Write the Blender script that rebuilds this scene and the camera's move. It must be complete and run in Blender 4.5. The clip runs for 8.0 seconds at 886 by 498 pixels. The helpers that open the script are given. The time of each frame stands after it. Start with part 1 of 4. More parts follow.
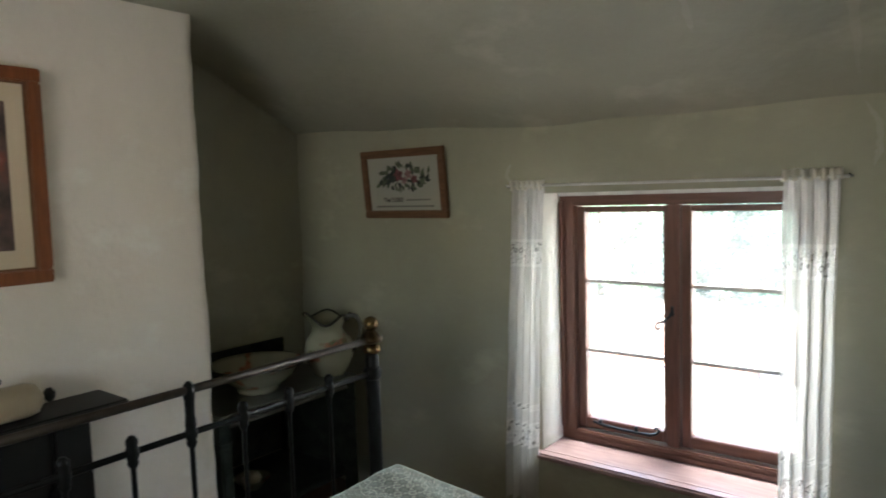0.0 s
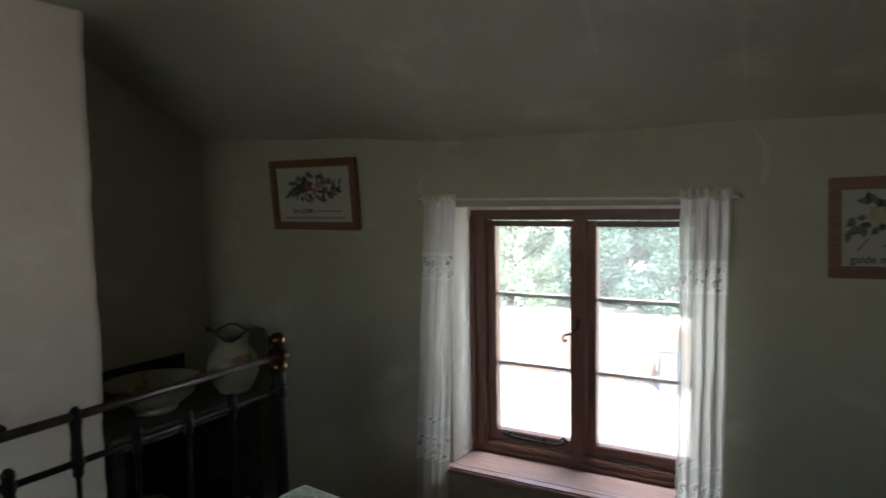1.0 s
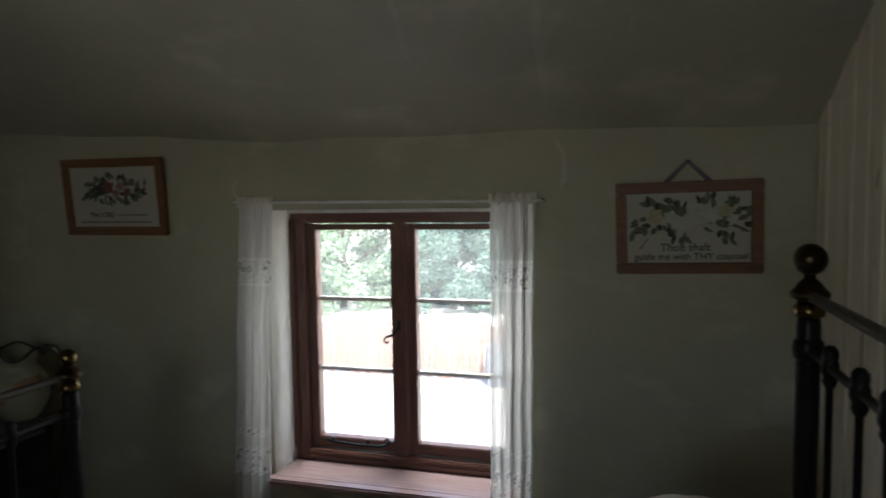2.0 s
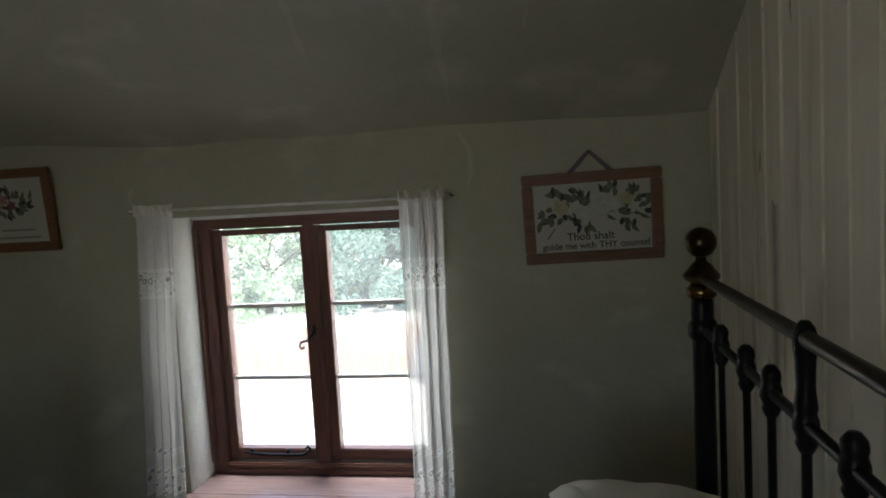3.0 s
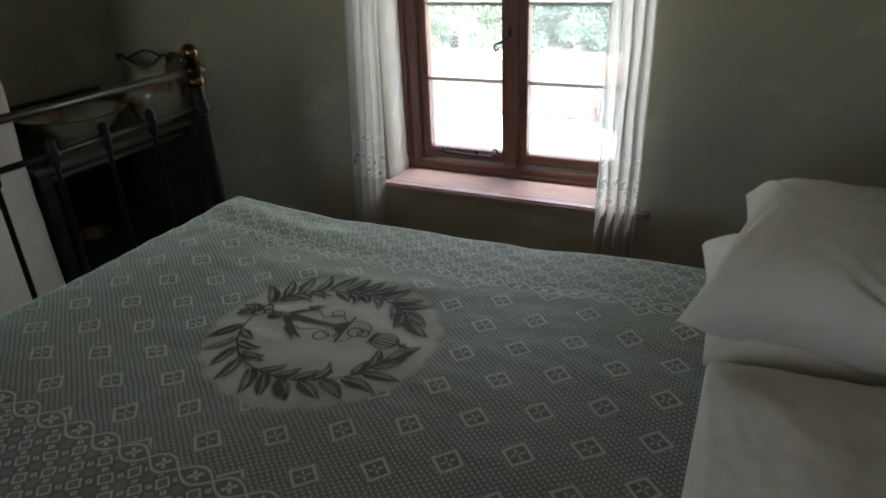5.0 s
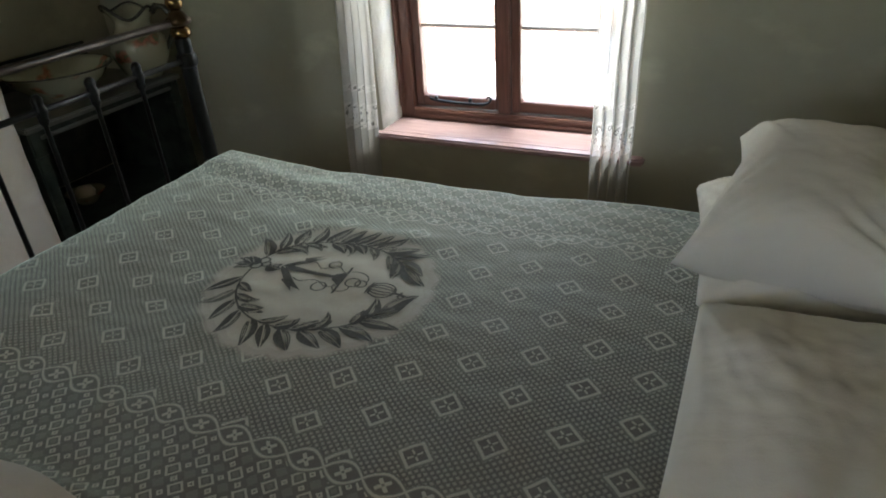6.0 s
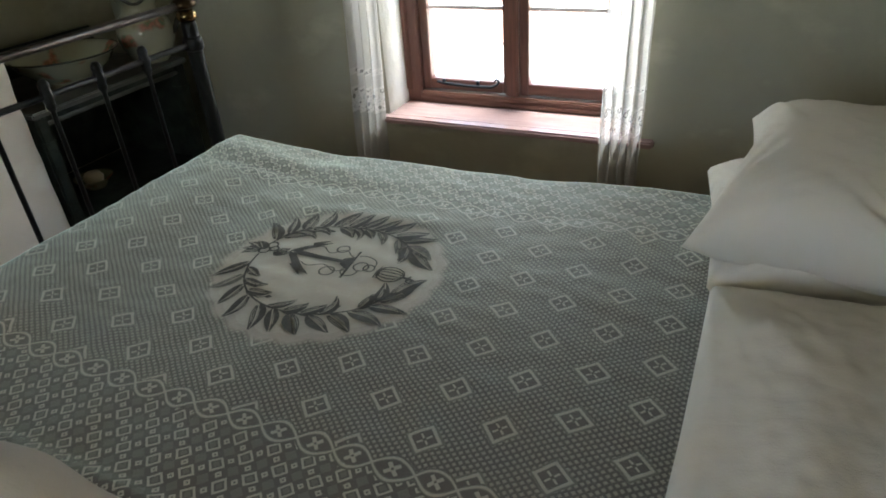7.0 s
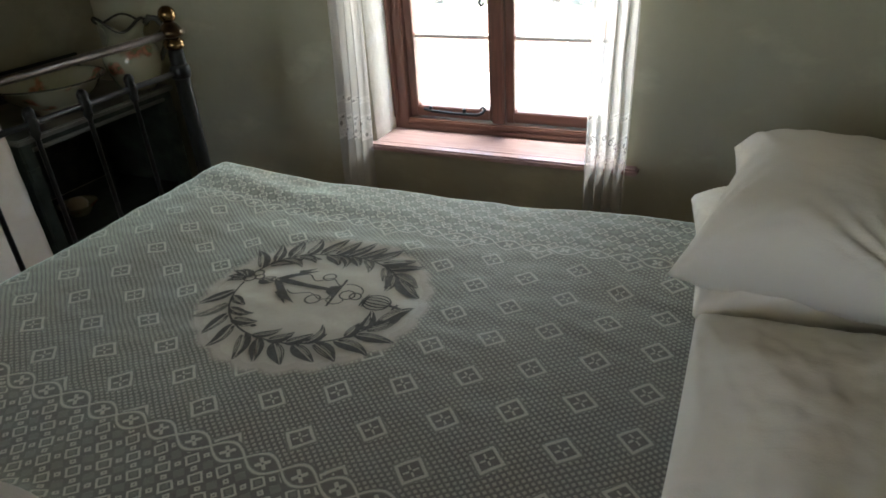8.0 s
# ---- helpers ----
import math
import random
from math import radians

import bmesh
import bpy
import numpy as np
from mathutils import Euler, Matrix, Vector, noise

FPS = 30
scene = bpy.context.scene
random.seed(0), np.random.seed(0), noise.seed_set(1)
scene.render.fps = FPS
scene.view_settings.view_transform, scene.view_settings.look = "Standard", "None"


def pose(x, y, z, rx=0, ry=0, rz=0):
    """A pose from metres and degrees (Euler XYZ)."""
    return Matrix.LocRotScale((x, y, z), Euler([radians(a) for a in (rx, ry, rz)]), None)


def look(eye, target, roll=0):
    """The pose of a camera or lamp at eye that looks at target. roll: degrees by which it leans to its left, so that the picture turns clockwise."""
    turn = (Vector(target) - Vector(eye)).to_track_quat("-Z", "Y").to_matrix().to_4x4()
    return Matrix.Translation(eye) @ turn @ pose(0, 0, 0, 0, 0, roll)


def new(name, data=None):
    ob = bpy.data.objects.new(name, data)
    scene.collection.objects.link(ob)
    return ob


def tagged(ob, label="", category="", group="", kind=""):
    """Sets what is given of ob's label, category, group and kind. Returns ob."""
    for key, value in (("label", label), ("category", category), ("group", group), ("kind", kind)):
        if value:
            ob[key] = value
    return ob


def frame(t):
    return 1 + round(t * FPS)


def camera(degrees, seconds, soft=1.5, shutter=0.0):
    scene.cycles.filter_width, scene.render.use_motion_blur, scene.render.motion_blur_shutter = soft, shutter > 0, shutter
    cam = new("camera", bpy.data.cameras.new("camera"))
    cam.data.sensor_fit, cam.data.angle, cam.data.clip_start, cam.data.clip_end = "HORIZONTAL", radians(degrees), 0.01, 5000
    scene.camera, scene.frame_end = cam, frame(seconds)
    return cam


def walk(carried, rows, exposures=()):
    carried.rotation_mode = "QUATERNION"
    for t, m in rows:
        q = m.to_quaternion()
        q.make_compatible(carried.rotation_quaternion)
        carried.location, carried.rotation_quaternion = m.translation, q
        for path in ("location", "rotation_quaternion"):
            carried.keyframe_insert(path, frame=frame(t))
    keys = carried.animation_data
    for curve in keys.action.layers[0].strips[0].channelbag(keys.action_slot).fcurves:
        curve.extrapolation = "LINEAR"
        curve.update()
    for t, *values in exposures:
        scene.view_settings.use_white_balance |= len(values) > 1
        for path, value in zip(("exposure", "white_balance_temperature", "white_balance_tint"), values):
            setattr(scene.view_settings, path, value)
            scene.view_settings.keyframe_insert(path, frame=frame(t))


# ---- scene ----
cam = camera(67.5, 8.0, soft=1.75, shutter=0.5)
PATH = [
    (0, (0.281, 0.15, 1.482), (-0.938, 1.727, 1.319), -1.8),
    (0.5, (0.269, 0.155, 1.494), (-0.819, 1.826, 1.339), -0.9),
    (1, (0.274, 0.169, 1.5), (-0.727, 1.894, 1.356), -0.9),
    (1.5, (0.311, 0.182, 1.502), (-0.452, 2.026, 1.366), -0.5),
    (2, (0.323, 0.193, 1.498), (-0.221, 2.112, 1.357), -0.8),
    (2.2, (0.337, 0.199, 1.499), (-0.145, 2.135, 1.362), -1.3),
    (3.3, (0.375, 0.232, 1.499), (0.058, 2.197, 1.303), -3.6),
    (3.5, (0.363, 0.223, 1.5), (0.008, 2.174, 1.241), -3.7),
    (4, (0.332, 0.198, 1.469), (-0.28, 2.044, 1.002), -3.2),
    (4.5, (0.338, 0.183, 1.386), (-0.491, 1.863, 0.687), -2.5),
    (4.7, (0.331, 0.186, 1.357), (-0.486, 1.837, 0.577), -2.2),
    (6, (0.336, 0.18, 1.351), (-0.428, 1.741, 0.362), -3.8),
    (6.5, (0.331, 0.184, 1.347), (-0.431, 1.708, 0.299), -4.3),
    (7, (0.332, 0.184, 1.347), (-0.445, 1.713, 0.319), -4.4),
    (7.5, (0.331, 0.186, 1.354), (-0.438, 1.754, 0.381), -4.3),
    (8, (0.332, 0.188, 1.352), (-0.422, 1.769, 0.386), -3.8),
]
EXPOSE = [(0, 3.36, 6500, 9), (0.25, 2.78, 6500, 9), (0.5, 2.36, 6450, 9), (1, 2.26, 6400, 9), (1.5, 2.16, 6350, 10), (2.2, 2.03, 6350, 10), (3.5, 2.2, 6350, 9), (4.0, 1.66, 6350, 8),
          (4.5, 1.78, 6400, 8), (4.7, 2.18, 6450, 8), (6.0, 3.3, 6650, 8), (6.5, 3.7, 6550, 8), (8.0, 3.5, 6750, 10)]
walk(cam, [(t, look(eye, target, roll)) for t, eye, target, roll in PATH], EXPOSE)

# ---- light ----
world = bpy.data.worlds.new("sky")
scene.world = world
world.use_nodes = True
wn = world.node_tree
sky = wn.nodes.new("ShaderNodeTexSky")
sky.sky_type, sky.sun_disc = "NISHITA", False
sky.sun_elevation, sky.sun_rotation = radians(52), radians(150)
wn.links.new(sky.outputs[0], wn.nodes["Background"].inputs[0])
wn.nodes["Background"].inputs[1].default_value = 0.15


def lamp(name, kind, m, energy, color=(1, 1, 1), **more):
    data = bpy.data.lights.new(name, kind)
    data.energy, data.color = energy, color
    if "angle" in more:
        data.angle = more["angle"]
    if "size" in more:
        data.shape, data.size, data.size_y = "RECTANGLE", *more["size"]
    ob = new(name, data)
    ob.matrix_world = m
    return ob


lamp("sun", "SUN", look((4, -7, 10), (0, 0, 0)), 5.0, (1, 0.96, 0.90), angle=radians(0.6))
# sky light that comes in at the front window, from just outside its head
lamp("window_daylight", "AREA", look((-0.50, 3.30, 1.82), (-0.55, 1.5, 0.62)), 15.0, (0.965, 1, 0.94), size=(0.95, 0.60))
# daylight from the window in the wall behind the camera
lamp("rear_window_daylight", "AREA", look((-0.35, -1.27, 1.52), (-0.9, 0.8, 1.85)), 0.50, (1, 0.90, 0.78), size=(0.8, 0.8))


# ---- materials ----
class Nodes:
    """Short writing for a material's node tree."""

    def __init__(self, name, rough=0.6, metal=0.0, spec=0.5):
        self.mat = bpy.data.materials.new(name)
        self.mat.use_nodes = True
        self.t = self.mat.node_tree
        self.b = self.t.nodes["Principled BSDF"]
        self.b.inputs["Roughness"].default_value = rough
        self.b.inputs["Metallic"].default_value = metal
        self.b.inputs["Specular IOR Level"].default_value = spec
        self.geo = None

    def put(self, socket, v):
        if isinstance(v, (int, float)):
            socket.default_value = v
        elif isinstance(v, tuple):
            socket.default_value = (*v, 1) if len(v) == 3 and len(socket.default_value) == 4 else v
        else:
            self.t.links.new(v, socket)

    def m(self, op, a, b=None, c=None):
        n = self.t.nodes.new("ShaderNodeMath")
        n.operation = op
        for i, v in enumerate((a, b, c)):
            if v is not None:
                self.put(n.inputs[i], v)
        return n.outputs[0]

    def coord(self, which="Object"):
        return self.t.nodes.new("ShaderNodeTexCoord").outputs[which]

    def xyz(self, vec):
        n = self.t.nodes.new("ShaderNodeSeparateXYZ")
        self.t.links.new(vec, n.inputs[0])
        return n.outputs

    def scaled(self, vec, k):
        n = self.t.nodes.new("ShaderNodeMapping")
        self.t.links.new(vec, n.inputs[0])
        n.inputs["Scale"].default_value = k
        return n.outputs[0]

    def noise(self, scale, detail=3, vec=None, rough=0.55, out=0):
        n = self.t.nodes.new("ShaderNodeTexNoise")
        n.inputs["Scale"].default_value, n.inputs["Detail"].default_value, n.inputs["Roughness"].default_value = scale, detail, rough
        self.t.links.new(vec or self.coord(), n.inputs["Vector"])
        return n.outputs[out]

    def ramp(self, v, *stops):
        n = self.t.nodes.new("ShaderNodeValToRGB")
        e = n.color_ramp.elements
        while len(e) < len(stops):
            e.new(0.5)
        for el, (p, col) in zip(e, stops):
            el.position, el.color = p, (*col, 1)
        self.t.links.new(v, n.inputs[0])
        return n.outputs[0]

    def mix(self, f, a, b, kind="MIX"):
        n = self.t.nodes.new("ShaderNodeMix")
        n.data_type, n.blend_type = "RGBA", kind
        self.put(n.inputs[0], f)
        self.put(n.inputs[6], a)
        self.put(n.inputs[7], b)
        return n.outputs[2]

    def color(self, v):
        self.put(self.b.inputs["Base Color"], v)
        return self

    def bump(self, v, strength=0.3, dist=0.01):
        n = self.t.nodes.new("ShaderNodeBump")
        n.inputs["Strength"].default_value, n.inputs["Distance"].default_value = strength, dist
        self.t.links.new(v, n.inputs["Height"])
        self.t.links.new(n.outputs[0], self.b.inputs["Normal"])
        return self

    def random(self):
        return self.t.nodes.new("ShaderNodeObjectInfo").outputs["Random"]


def plaster(name, base, dirt):
    n = Nodes(name, 0.75, spec=0.3)
    c = n.ramp(n.noise(1.7, 5), (0.3, dirt), (0.7, base))
    pale = n.ramp(n.noise(3.3, 4, n.scaled(n.coord(), (1, 1, 1.8))), (0.58, (0, 0, 0)), (0.70, (0.5, 0.5, 0.5)))
    c = n.mix(pale, c, tuple(min(0.85, v * 1.28) for v in base))
    c = n.mix(n.m("MULTIPLY", n.noise(22, 4), 0.25), c, tuple(v * 0.85 for v in dirt))
    n.color(c)
    h = n.m("ADD", n.m("MULTIPLY", n.noise(5, 3), 1.0), n.m("MULTIPLY", n.noise(60, 4), 0.10))
    return n.bump(h, 0.5, 0.03).mat


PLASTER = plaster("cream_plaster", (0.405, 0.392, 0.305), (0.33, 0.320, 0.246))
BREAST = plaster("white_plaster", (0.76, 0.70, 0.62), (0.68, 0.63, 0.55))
# paler than the wall: the sky light on the reveal is in the colour
REVEAL = plaster("skylit_reveal_plaster", (0.80, 0.79, 0.73), (0.72, 0.71, 0.65))
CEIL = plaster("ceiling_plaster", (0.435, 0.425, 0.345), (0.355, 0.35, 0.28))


def wood(name, dark, light, rough=0.45, along=(1, 12, 12), scale=6.0, spec=0.5):
    n = Nodes(name, rough, spec=spec)
    v = n.scaled(n.coord(), along)
    g = n.noise(scale, 5, v, 0.65)
    c = n.ramp(g, (0.3, dark), (0.7, light))
    c = n.mix(n.m("MULTIPLY", n.random(), 0.25), c, tuple(x * 0.7 for x in dark))
    n.color(c)
    return n.bump(g, 0.15, 0.004).mat


REDWOOD = wood("red_stained_wood_upright", (0.098, 0.040, 0.027), (0.180, 0.078, 0.053), 0.4, (12, 12, 1))
REDWOOD_X = wood("red_stained_wood", (0.098, 0.040, 0.027), (0.180, 0.078, 0.053), 0.4, (1, 12, 12))
SILLWOOD = wood("worn_sill_wood", (0.26, 0.165, 0.160), (0.36, 0.255, 0.250), 0.22, (1, 10, 10))
OAK = wood("oak_frame_wood", (0.10, 0.045, 0.020), (0.19, 0.09, 0.040), 0.5, (1, 14, 14), 9)
MAHOG = wood("mahogany_frame_wood", (0.14, 0.042, 0.015), (0.26, 0.09, 0.03), 0.35, (14, 14, 1), 9)
FLOORWOOD = wood("dark_floor_wood", (0.06, 0.032, 0.018), (0.13, 0.07, 0.04), 0.45, (12, 1, 12))


def painted_board(name="cream_painted_board", dark_band=None):
    """Old cream paint: grain, brown streaks running down, a few knots bleeding through."""
    n = Nodes(name, 0.5)
    grain = n.noise(5, 5, n.scaled(n.coord(), (10, 10, 0.7)), 0.6)
    c = n.ramp(grain, (0.3, (0.69, 0.635, 0.53)), (0.7, (0.75, 0.695, 0.59)))
    shift = n.t.nodes.new("ShaderNodeVectorMath")
    shift.operation = "ADD"
    n.t.links.new(n.coord(), shift.inputs[0])
    n.t.links.new(n.random(), shift.inputs[1])
    streak = n.ramp(n.noise(3.2, 3, n.scaled(shift.outputs[0], (4, 4, 0.6)), 0.5), (0.60, (0, 0, 0)), (0.76, (0.45, 0.45, 0.45)))
    c = n.mix(streak, c, (0.30, 0.23, 0.16))
    knot = n.ramp(n.noise(11, 2, n.scaled(shift.outputs[0], (3, 3, 0.9)), 0.4), (0.72, (0, 0, 0)), (0.78, (0.8, 0.8, 0.8)))
    c = n.mix(knot, c, (0.17, 0.10, 0.06))
    if dark_band:
        # a dark band up the middle, between two heights of the board
        z = n.xyz(n.coord())[2]
        ends = n.m("MULTIPLY", n.m("SMOOTH_MIN", n.m("MULTIPLY", n.m("SUBTRACT", z, dark_band[0]), 3.0), 1.0, 0.3), n.m("LESS_THAN", n.m("ADD", z, n.m("MULTIPLY", n.noise(30, 2), 0.08)), dark_band[1]))
        mid_ = n.m("MAXIMUM", n.m("SUBTRACT", 1.0, n.m("MULTIPLY", n.m("ABSOLUTE", n.xyz(n.coord())[1]), 28.0)), 0.0)
        c = n.mix(n.m("MULTIPLY", n.m("MULTIPLY", mid_, n.m("MAXIMUM", ends, 0.0)), n.m("MULTIPLY_ADD", n.noise(9, 3), 0.6, 0.5)), c, (0.20, 0.165, 0.125))
    n.color(c)
    return n.bump(grain, 0.15, 0.004).mat


BOARD = painted_board()
DARKBANDED = painted_board("dark_banded_board", (0.75, 1.50))
FENCEWOOD = wood("weathered_fence_wood", (0.165, 0.092, 0.068), (0.285, 0.182, 0.142), 0.8, (8, 8, 0.8), 4)


def plain(name, col, rough=0.5, metal=0.0, vary=0.25, scale=18.0, bump=0.1, spec=0.5):
    n = Nodes(name, rough, metal, spec)
    n.color(n.ramp(n.noise(scale, 4), (0.3, tuple(c * (1 - vary) for c in col)), (0.7, col)))
    return n.bump(n.noise(scale * 4, 3), bump, 0.003).mat


IRON = plain("black_enamelled_iron", (0.010, 0.0105, 0.010), 0.36, 0.0, 0.4, 30, 0.15, 0.14)
RAILIRON = plain("worn_bronzed_iron", (0.055, 0.042, 0.032), 0.38, 0.5, 0.4, 30, 0.1)
BRASS = plain("tarnished_brass", (0.20, 0.13, 0.055), 0.24, 1.0, 0.5, 25, 0.1)
DARKBRASS = plain("darkened_brass", (0.085, 0.058, 0.035), 0.28, 1.0, 0.5, 25, 0.1)
STEEL = plain("dark_window_iron", (0.03, 0.03, 0.032), 0.35, 0.7)
PAINTBAR = plain("pale_bar_paint", (0.66, 0.65, 0.63), 0.5)


def linen(name, col, k):
    """Washed cotton: soft creases, a fine weave."""
    n = Nodes(name, 0.85, spec=0.2)
    n.color(n.ramp(n.noise(4, 4), (0.3, tuple(c * 0.93 for c in col)), (0.7, col)))
    v = n.scaled(n.coord(), (1.0, 1.6, 1.0))
    crease = n.m("ADD", n.noise(5, 2, v, 0.45), n.m("MULTIPLY", n.m("ABSOLUTE", n.m("SUBTRACT", n.noise(4, 2, v, 0.4), 0.5)), 0.5))
    h = n.m("ADD", n.m("MULTIPLY", crease, k), n.m("ADD", n.m("MULTIPLY", n.noise(24, 3, v, 0.5), 0.05), n.m("MULTIPLY", n.noise(400, 1), 0.01)))
    return n.bump(h, 0.7, 0.05).mat


LINEN = linen("white_linen", (0.68, 0.645, 0.57), 0.55)
SHEET = linen("white_cotton_sheet", (0.63, 0.60, 0.54), 0.65)
TICKING = plain("mattress_cotton", (0.55, 0.52, 0.46), 0.9)
STONEWARE = plain("cream_stoneware", (0.42, 0.33, 0.22), 0.3, 0.0, 0.2, 9)
BLACKLEAD = plain("blackleaded_cast_iron", (0.012, 0.012, 0.011), 0.5, 0.0, 0.3, 18, 0.1, 0.25)
MARBLE = plain("grey_marble", (0.12, 0.125, 0.11), 0.45, 0.0, 0.5, 7, 0.1, 0.3)
WSWOOD = plain("dark_green_painted_wood", (0.030, 0.040, 0.032), 0.6, 0.0, 0.7, 16, 0.1, 0.2)
PAPER = plain("print_paper", (0.37, 0.36, 0.315), 0.6, 0, 0.06, 4)
CREAMMAT = plain("cream_mount_card", (0.60, 0.50, 0.36), 0.7, 0, 0.1, 4)
INK = plain("print_ink", (0.03, 0.027, 0.025), 0.7)
FAINTINK = plain("faint_print_ink", (0.20, 0.19, 0.17), 0.7)
LEAFINK = plain("print_leaf_green", (0.12, 0.15, 0.09), 0.7, 0, 0.6, 60)
DARKLEAFINK = plain("print_dark_leaf", (0.035, 0.045, 0.04), 0.7, 0, 0.6, 60)
PETALINK = plain("print_petal_pale", (0.42, 0.43, 0.38), 0.7, 0, 0.25, 50)
YELLOWINK = plain("print_petal_yellow", (0.40, 0.36, 0.22), 0.7, 0, 0.3, 50)
REDINK = plain("print_petal_red", (0.20, 0.065, 0.07), 0.7, 0, 0.5, 50)
PINKINK = plain("print_petal_pink", (0.30, 0.17, 0.17), 0.7, 0, 0.5, 50)
RIBBON = plain("faded_purple_ribbon", (0.11, 0.085, 0.11), 0.6)
GRAVEL = plain("pale_gravel", (0.62, 0.58, 0.52), 0.9, 0, 0.25, 1.5)
BINMAT = plain("grey_plastic", (0.15, 0.16, 0.19), 0.5)
GAP = plain("bare_dark_wood", (0.13, 0.085, 0.05), 0.8)
BARK = plain("bark", (0.10, 0.075, 0.05), 0.9)


def leafmat(name, a, b):
    n = Nodes(name, 0.55)
    isl = n.t.nodes.new("ShaderNodeNewGeometry").outputs["Random Per Island"]
    c = n.ramp(isl, (0.0, a), (1.0, b))
    n.color(c)
    # light passes through the thin blades
    tl, mx2 = n.t.nodes.new("ShaderNodeBsdfTranslucent"), n.t.nodes.new("ShaderNodeMixShader")
    n.t.links.new(c, tl.inputs[0])
    mx2.inputs[0].default_value = 0.5
    n.t.links.new(n.b.outputs[0], mx2.inputs[1])
    n.t.links.new(tl.outputs[0], mx2.inputs[2])
    n.t.links.new(mx2.outputs[0], n.t.nodes["Material Output"].inputs[0])
    return n.mat


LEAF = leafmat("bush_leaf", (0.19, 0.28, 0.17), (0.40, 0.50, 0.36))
# darker, bluer copy of LEAF for the middle trees, shade put in its colour
LEAFBLUE = leafmat("bush_leaf_painted_shade", (0.11, 0.20, 0.16), (0.25, 0.36, 0.30))

n = Nodes("hazed_window_glass", 0.02)
tr, gl, veil = (n.t.nodes.new(k) for k in ("ShaderNodeBsdfTransparent", "ShaderNodeBsdfGlossy", "ShaderNodeBsdfTranslucent"))
gl.inputs["Roughness"].default_value = 0.02
veil.inputs[0].default_value = (0.85, 0.88, 0.90, 1)
mx, film_ = n.t.nodes.new("ShaderNodeMixShader"), n.t.nodes.new("ShaderNodeMixShader")
mx.inputs[0].default_value = 0.06
n.t.links.new(tr.outputs[0], mx.inputs[1])
n.t.links.new(gl.outputs[0], mx.inputs[2])
# a thin translucent film, added to imitate glare over the view
n.t.links.new(n.m("MULTIPLY_ADD", n.noise(6, 3), 0.025, 0.025), film_.inputs[0])
n.t.links.new(mx.outputs[0], film_.inputs[1])
n.t.links.new(veil.outputs[0], film_.inputs[2])
n.t.links.new(film_.outputs[0], n.t.nodes["Material Output"].inputs[0])
GLASS = n.mat


def china(name):
    """Cream china with scattered red and green sprays."""
    n = Nodes(name, 0.15)
    cream = (0.28, 0.272, 0.198)
    mask = n.ramp(n.noise(7, 2), (0.59, (0, 0, 0)), (0.65, (0.85, 0.85, 0.85)))
    spray = n.ramp(n.noise(45, 2), (0.40, (0.09, 0.12, 0.05)), (0.5, (0.27, 0.075, 0.045)), (0.62, (0.34, 0.16, 0.09)))
    n.color(n.mix(mask, n.mix(n.m("MULTIPLY", n.noise(3, 3), 0.3), cream, (0.27, 0.30, 0.21)), spray))
    return n.mat


CHINA = china("flowered_cream_china")
CHINARIM = plain("dark_china_rim", (0.05, 0.05, 0.04), 0.25)


def lace():
    """Thin white cotton: sheer body, openwork bands."""
    n = Nodes("sheer_curtain_cotton", 0.9, spec=0.1)
    x, y, z = n.xyz(n.coord())

    def band(lo, hi):
        return n.m("MULTIPLY", n.m("GREATER_THAN", z, lo), n.m("LESS_THAN", z, hi))

    def either(*v):
        out = v[0]
        for w in v[1:]:
            out = n.m("MAXIMUM", out, w)
        return out

    bands = either(band(1.190, 1.292), band(0.445, 0.545), band(0.602, 0.622))
    hems = either(band(1.284, 1.296), band(1.186, 1.198), band(0.540, 0.550), band(0.619, 0.625), band(0.599, 0.605))
    v = n.t.nodes.new("ShaderNodeTexVoronoi")
    v.feature, v.inputs["Scale"].default_value = "F1", 30
    n.t.links.new(n.coord(), v.inputs["Vector"])
    # scrolls: open rings round a closed eye, with fine netting between
    ring = n.m("MULTIPLY", n.m("GREATER_THAN", v.outputs[0], 0.20), n.m("LESS_THAN", v.outputs[0], 0.36))
    net = n.m("GREATER_THAN", n.noise(170, 1), 0.56)
    holes = n.m("MAXIMUM", ring, n.m("MULTIPLY", net, 0.5))
    thread = n.m("MULTIPLY", n.noise(420, 1), 0.22)
    below = n.m("MULTIPLY", n.m("LESS_THAN", z, 0.445), 0.25)
    body = n.m("SUBTRACT", n.m("ADD", 0.70, thread), below)
    banded = n.m("MAXIMUM", n.m("SUBTRACT", 0.96, n.m("MULTIPLY", holes, 0.62)), n.m("MULTIPLY", hems, 0.97))
    bands = n.m("MAXIMUM", bands, hems)
    cover = n.m("ADD", n.m("MULTIPLY", body, n.m("SUBTRACT", 1.0, bands)), n.m("MULTIPLY", banded, bands))
    d, t2, tp = (n.t.nodes.new(k) for k in ("ShaderNodeBsdfDiffuse", "ShaderNodeBsdfTranslucent", "ShaderNodeBsdfTransparent"))
    d.inputs[0].default_value = t2.inputs[0].default_value = (0.74, 0.73, 0.71, 1)
    a, b = n.t.nodes.new("ShaderNodeMixShader"), n.t.nodes.new("ShaderNodeMixShader")
    a.inputs[0].default_value = 0.46
    n.t.links.new(d.outputs[0], a.inputs[1])
    n.t.links.new(t2.outputs[0], a.inputs[2])
    n.t.links.new(cover, b.inputs[0])
    n.t.links.new(tp.outputs[0], b.inputs[1])
    n.t.links.new(a.outputs[0], b.inputs[2])
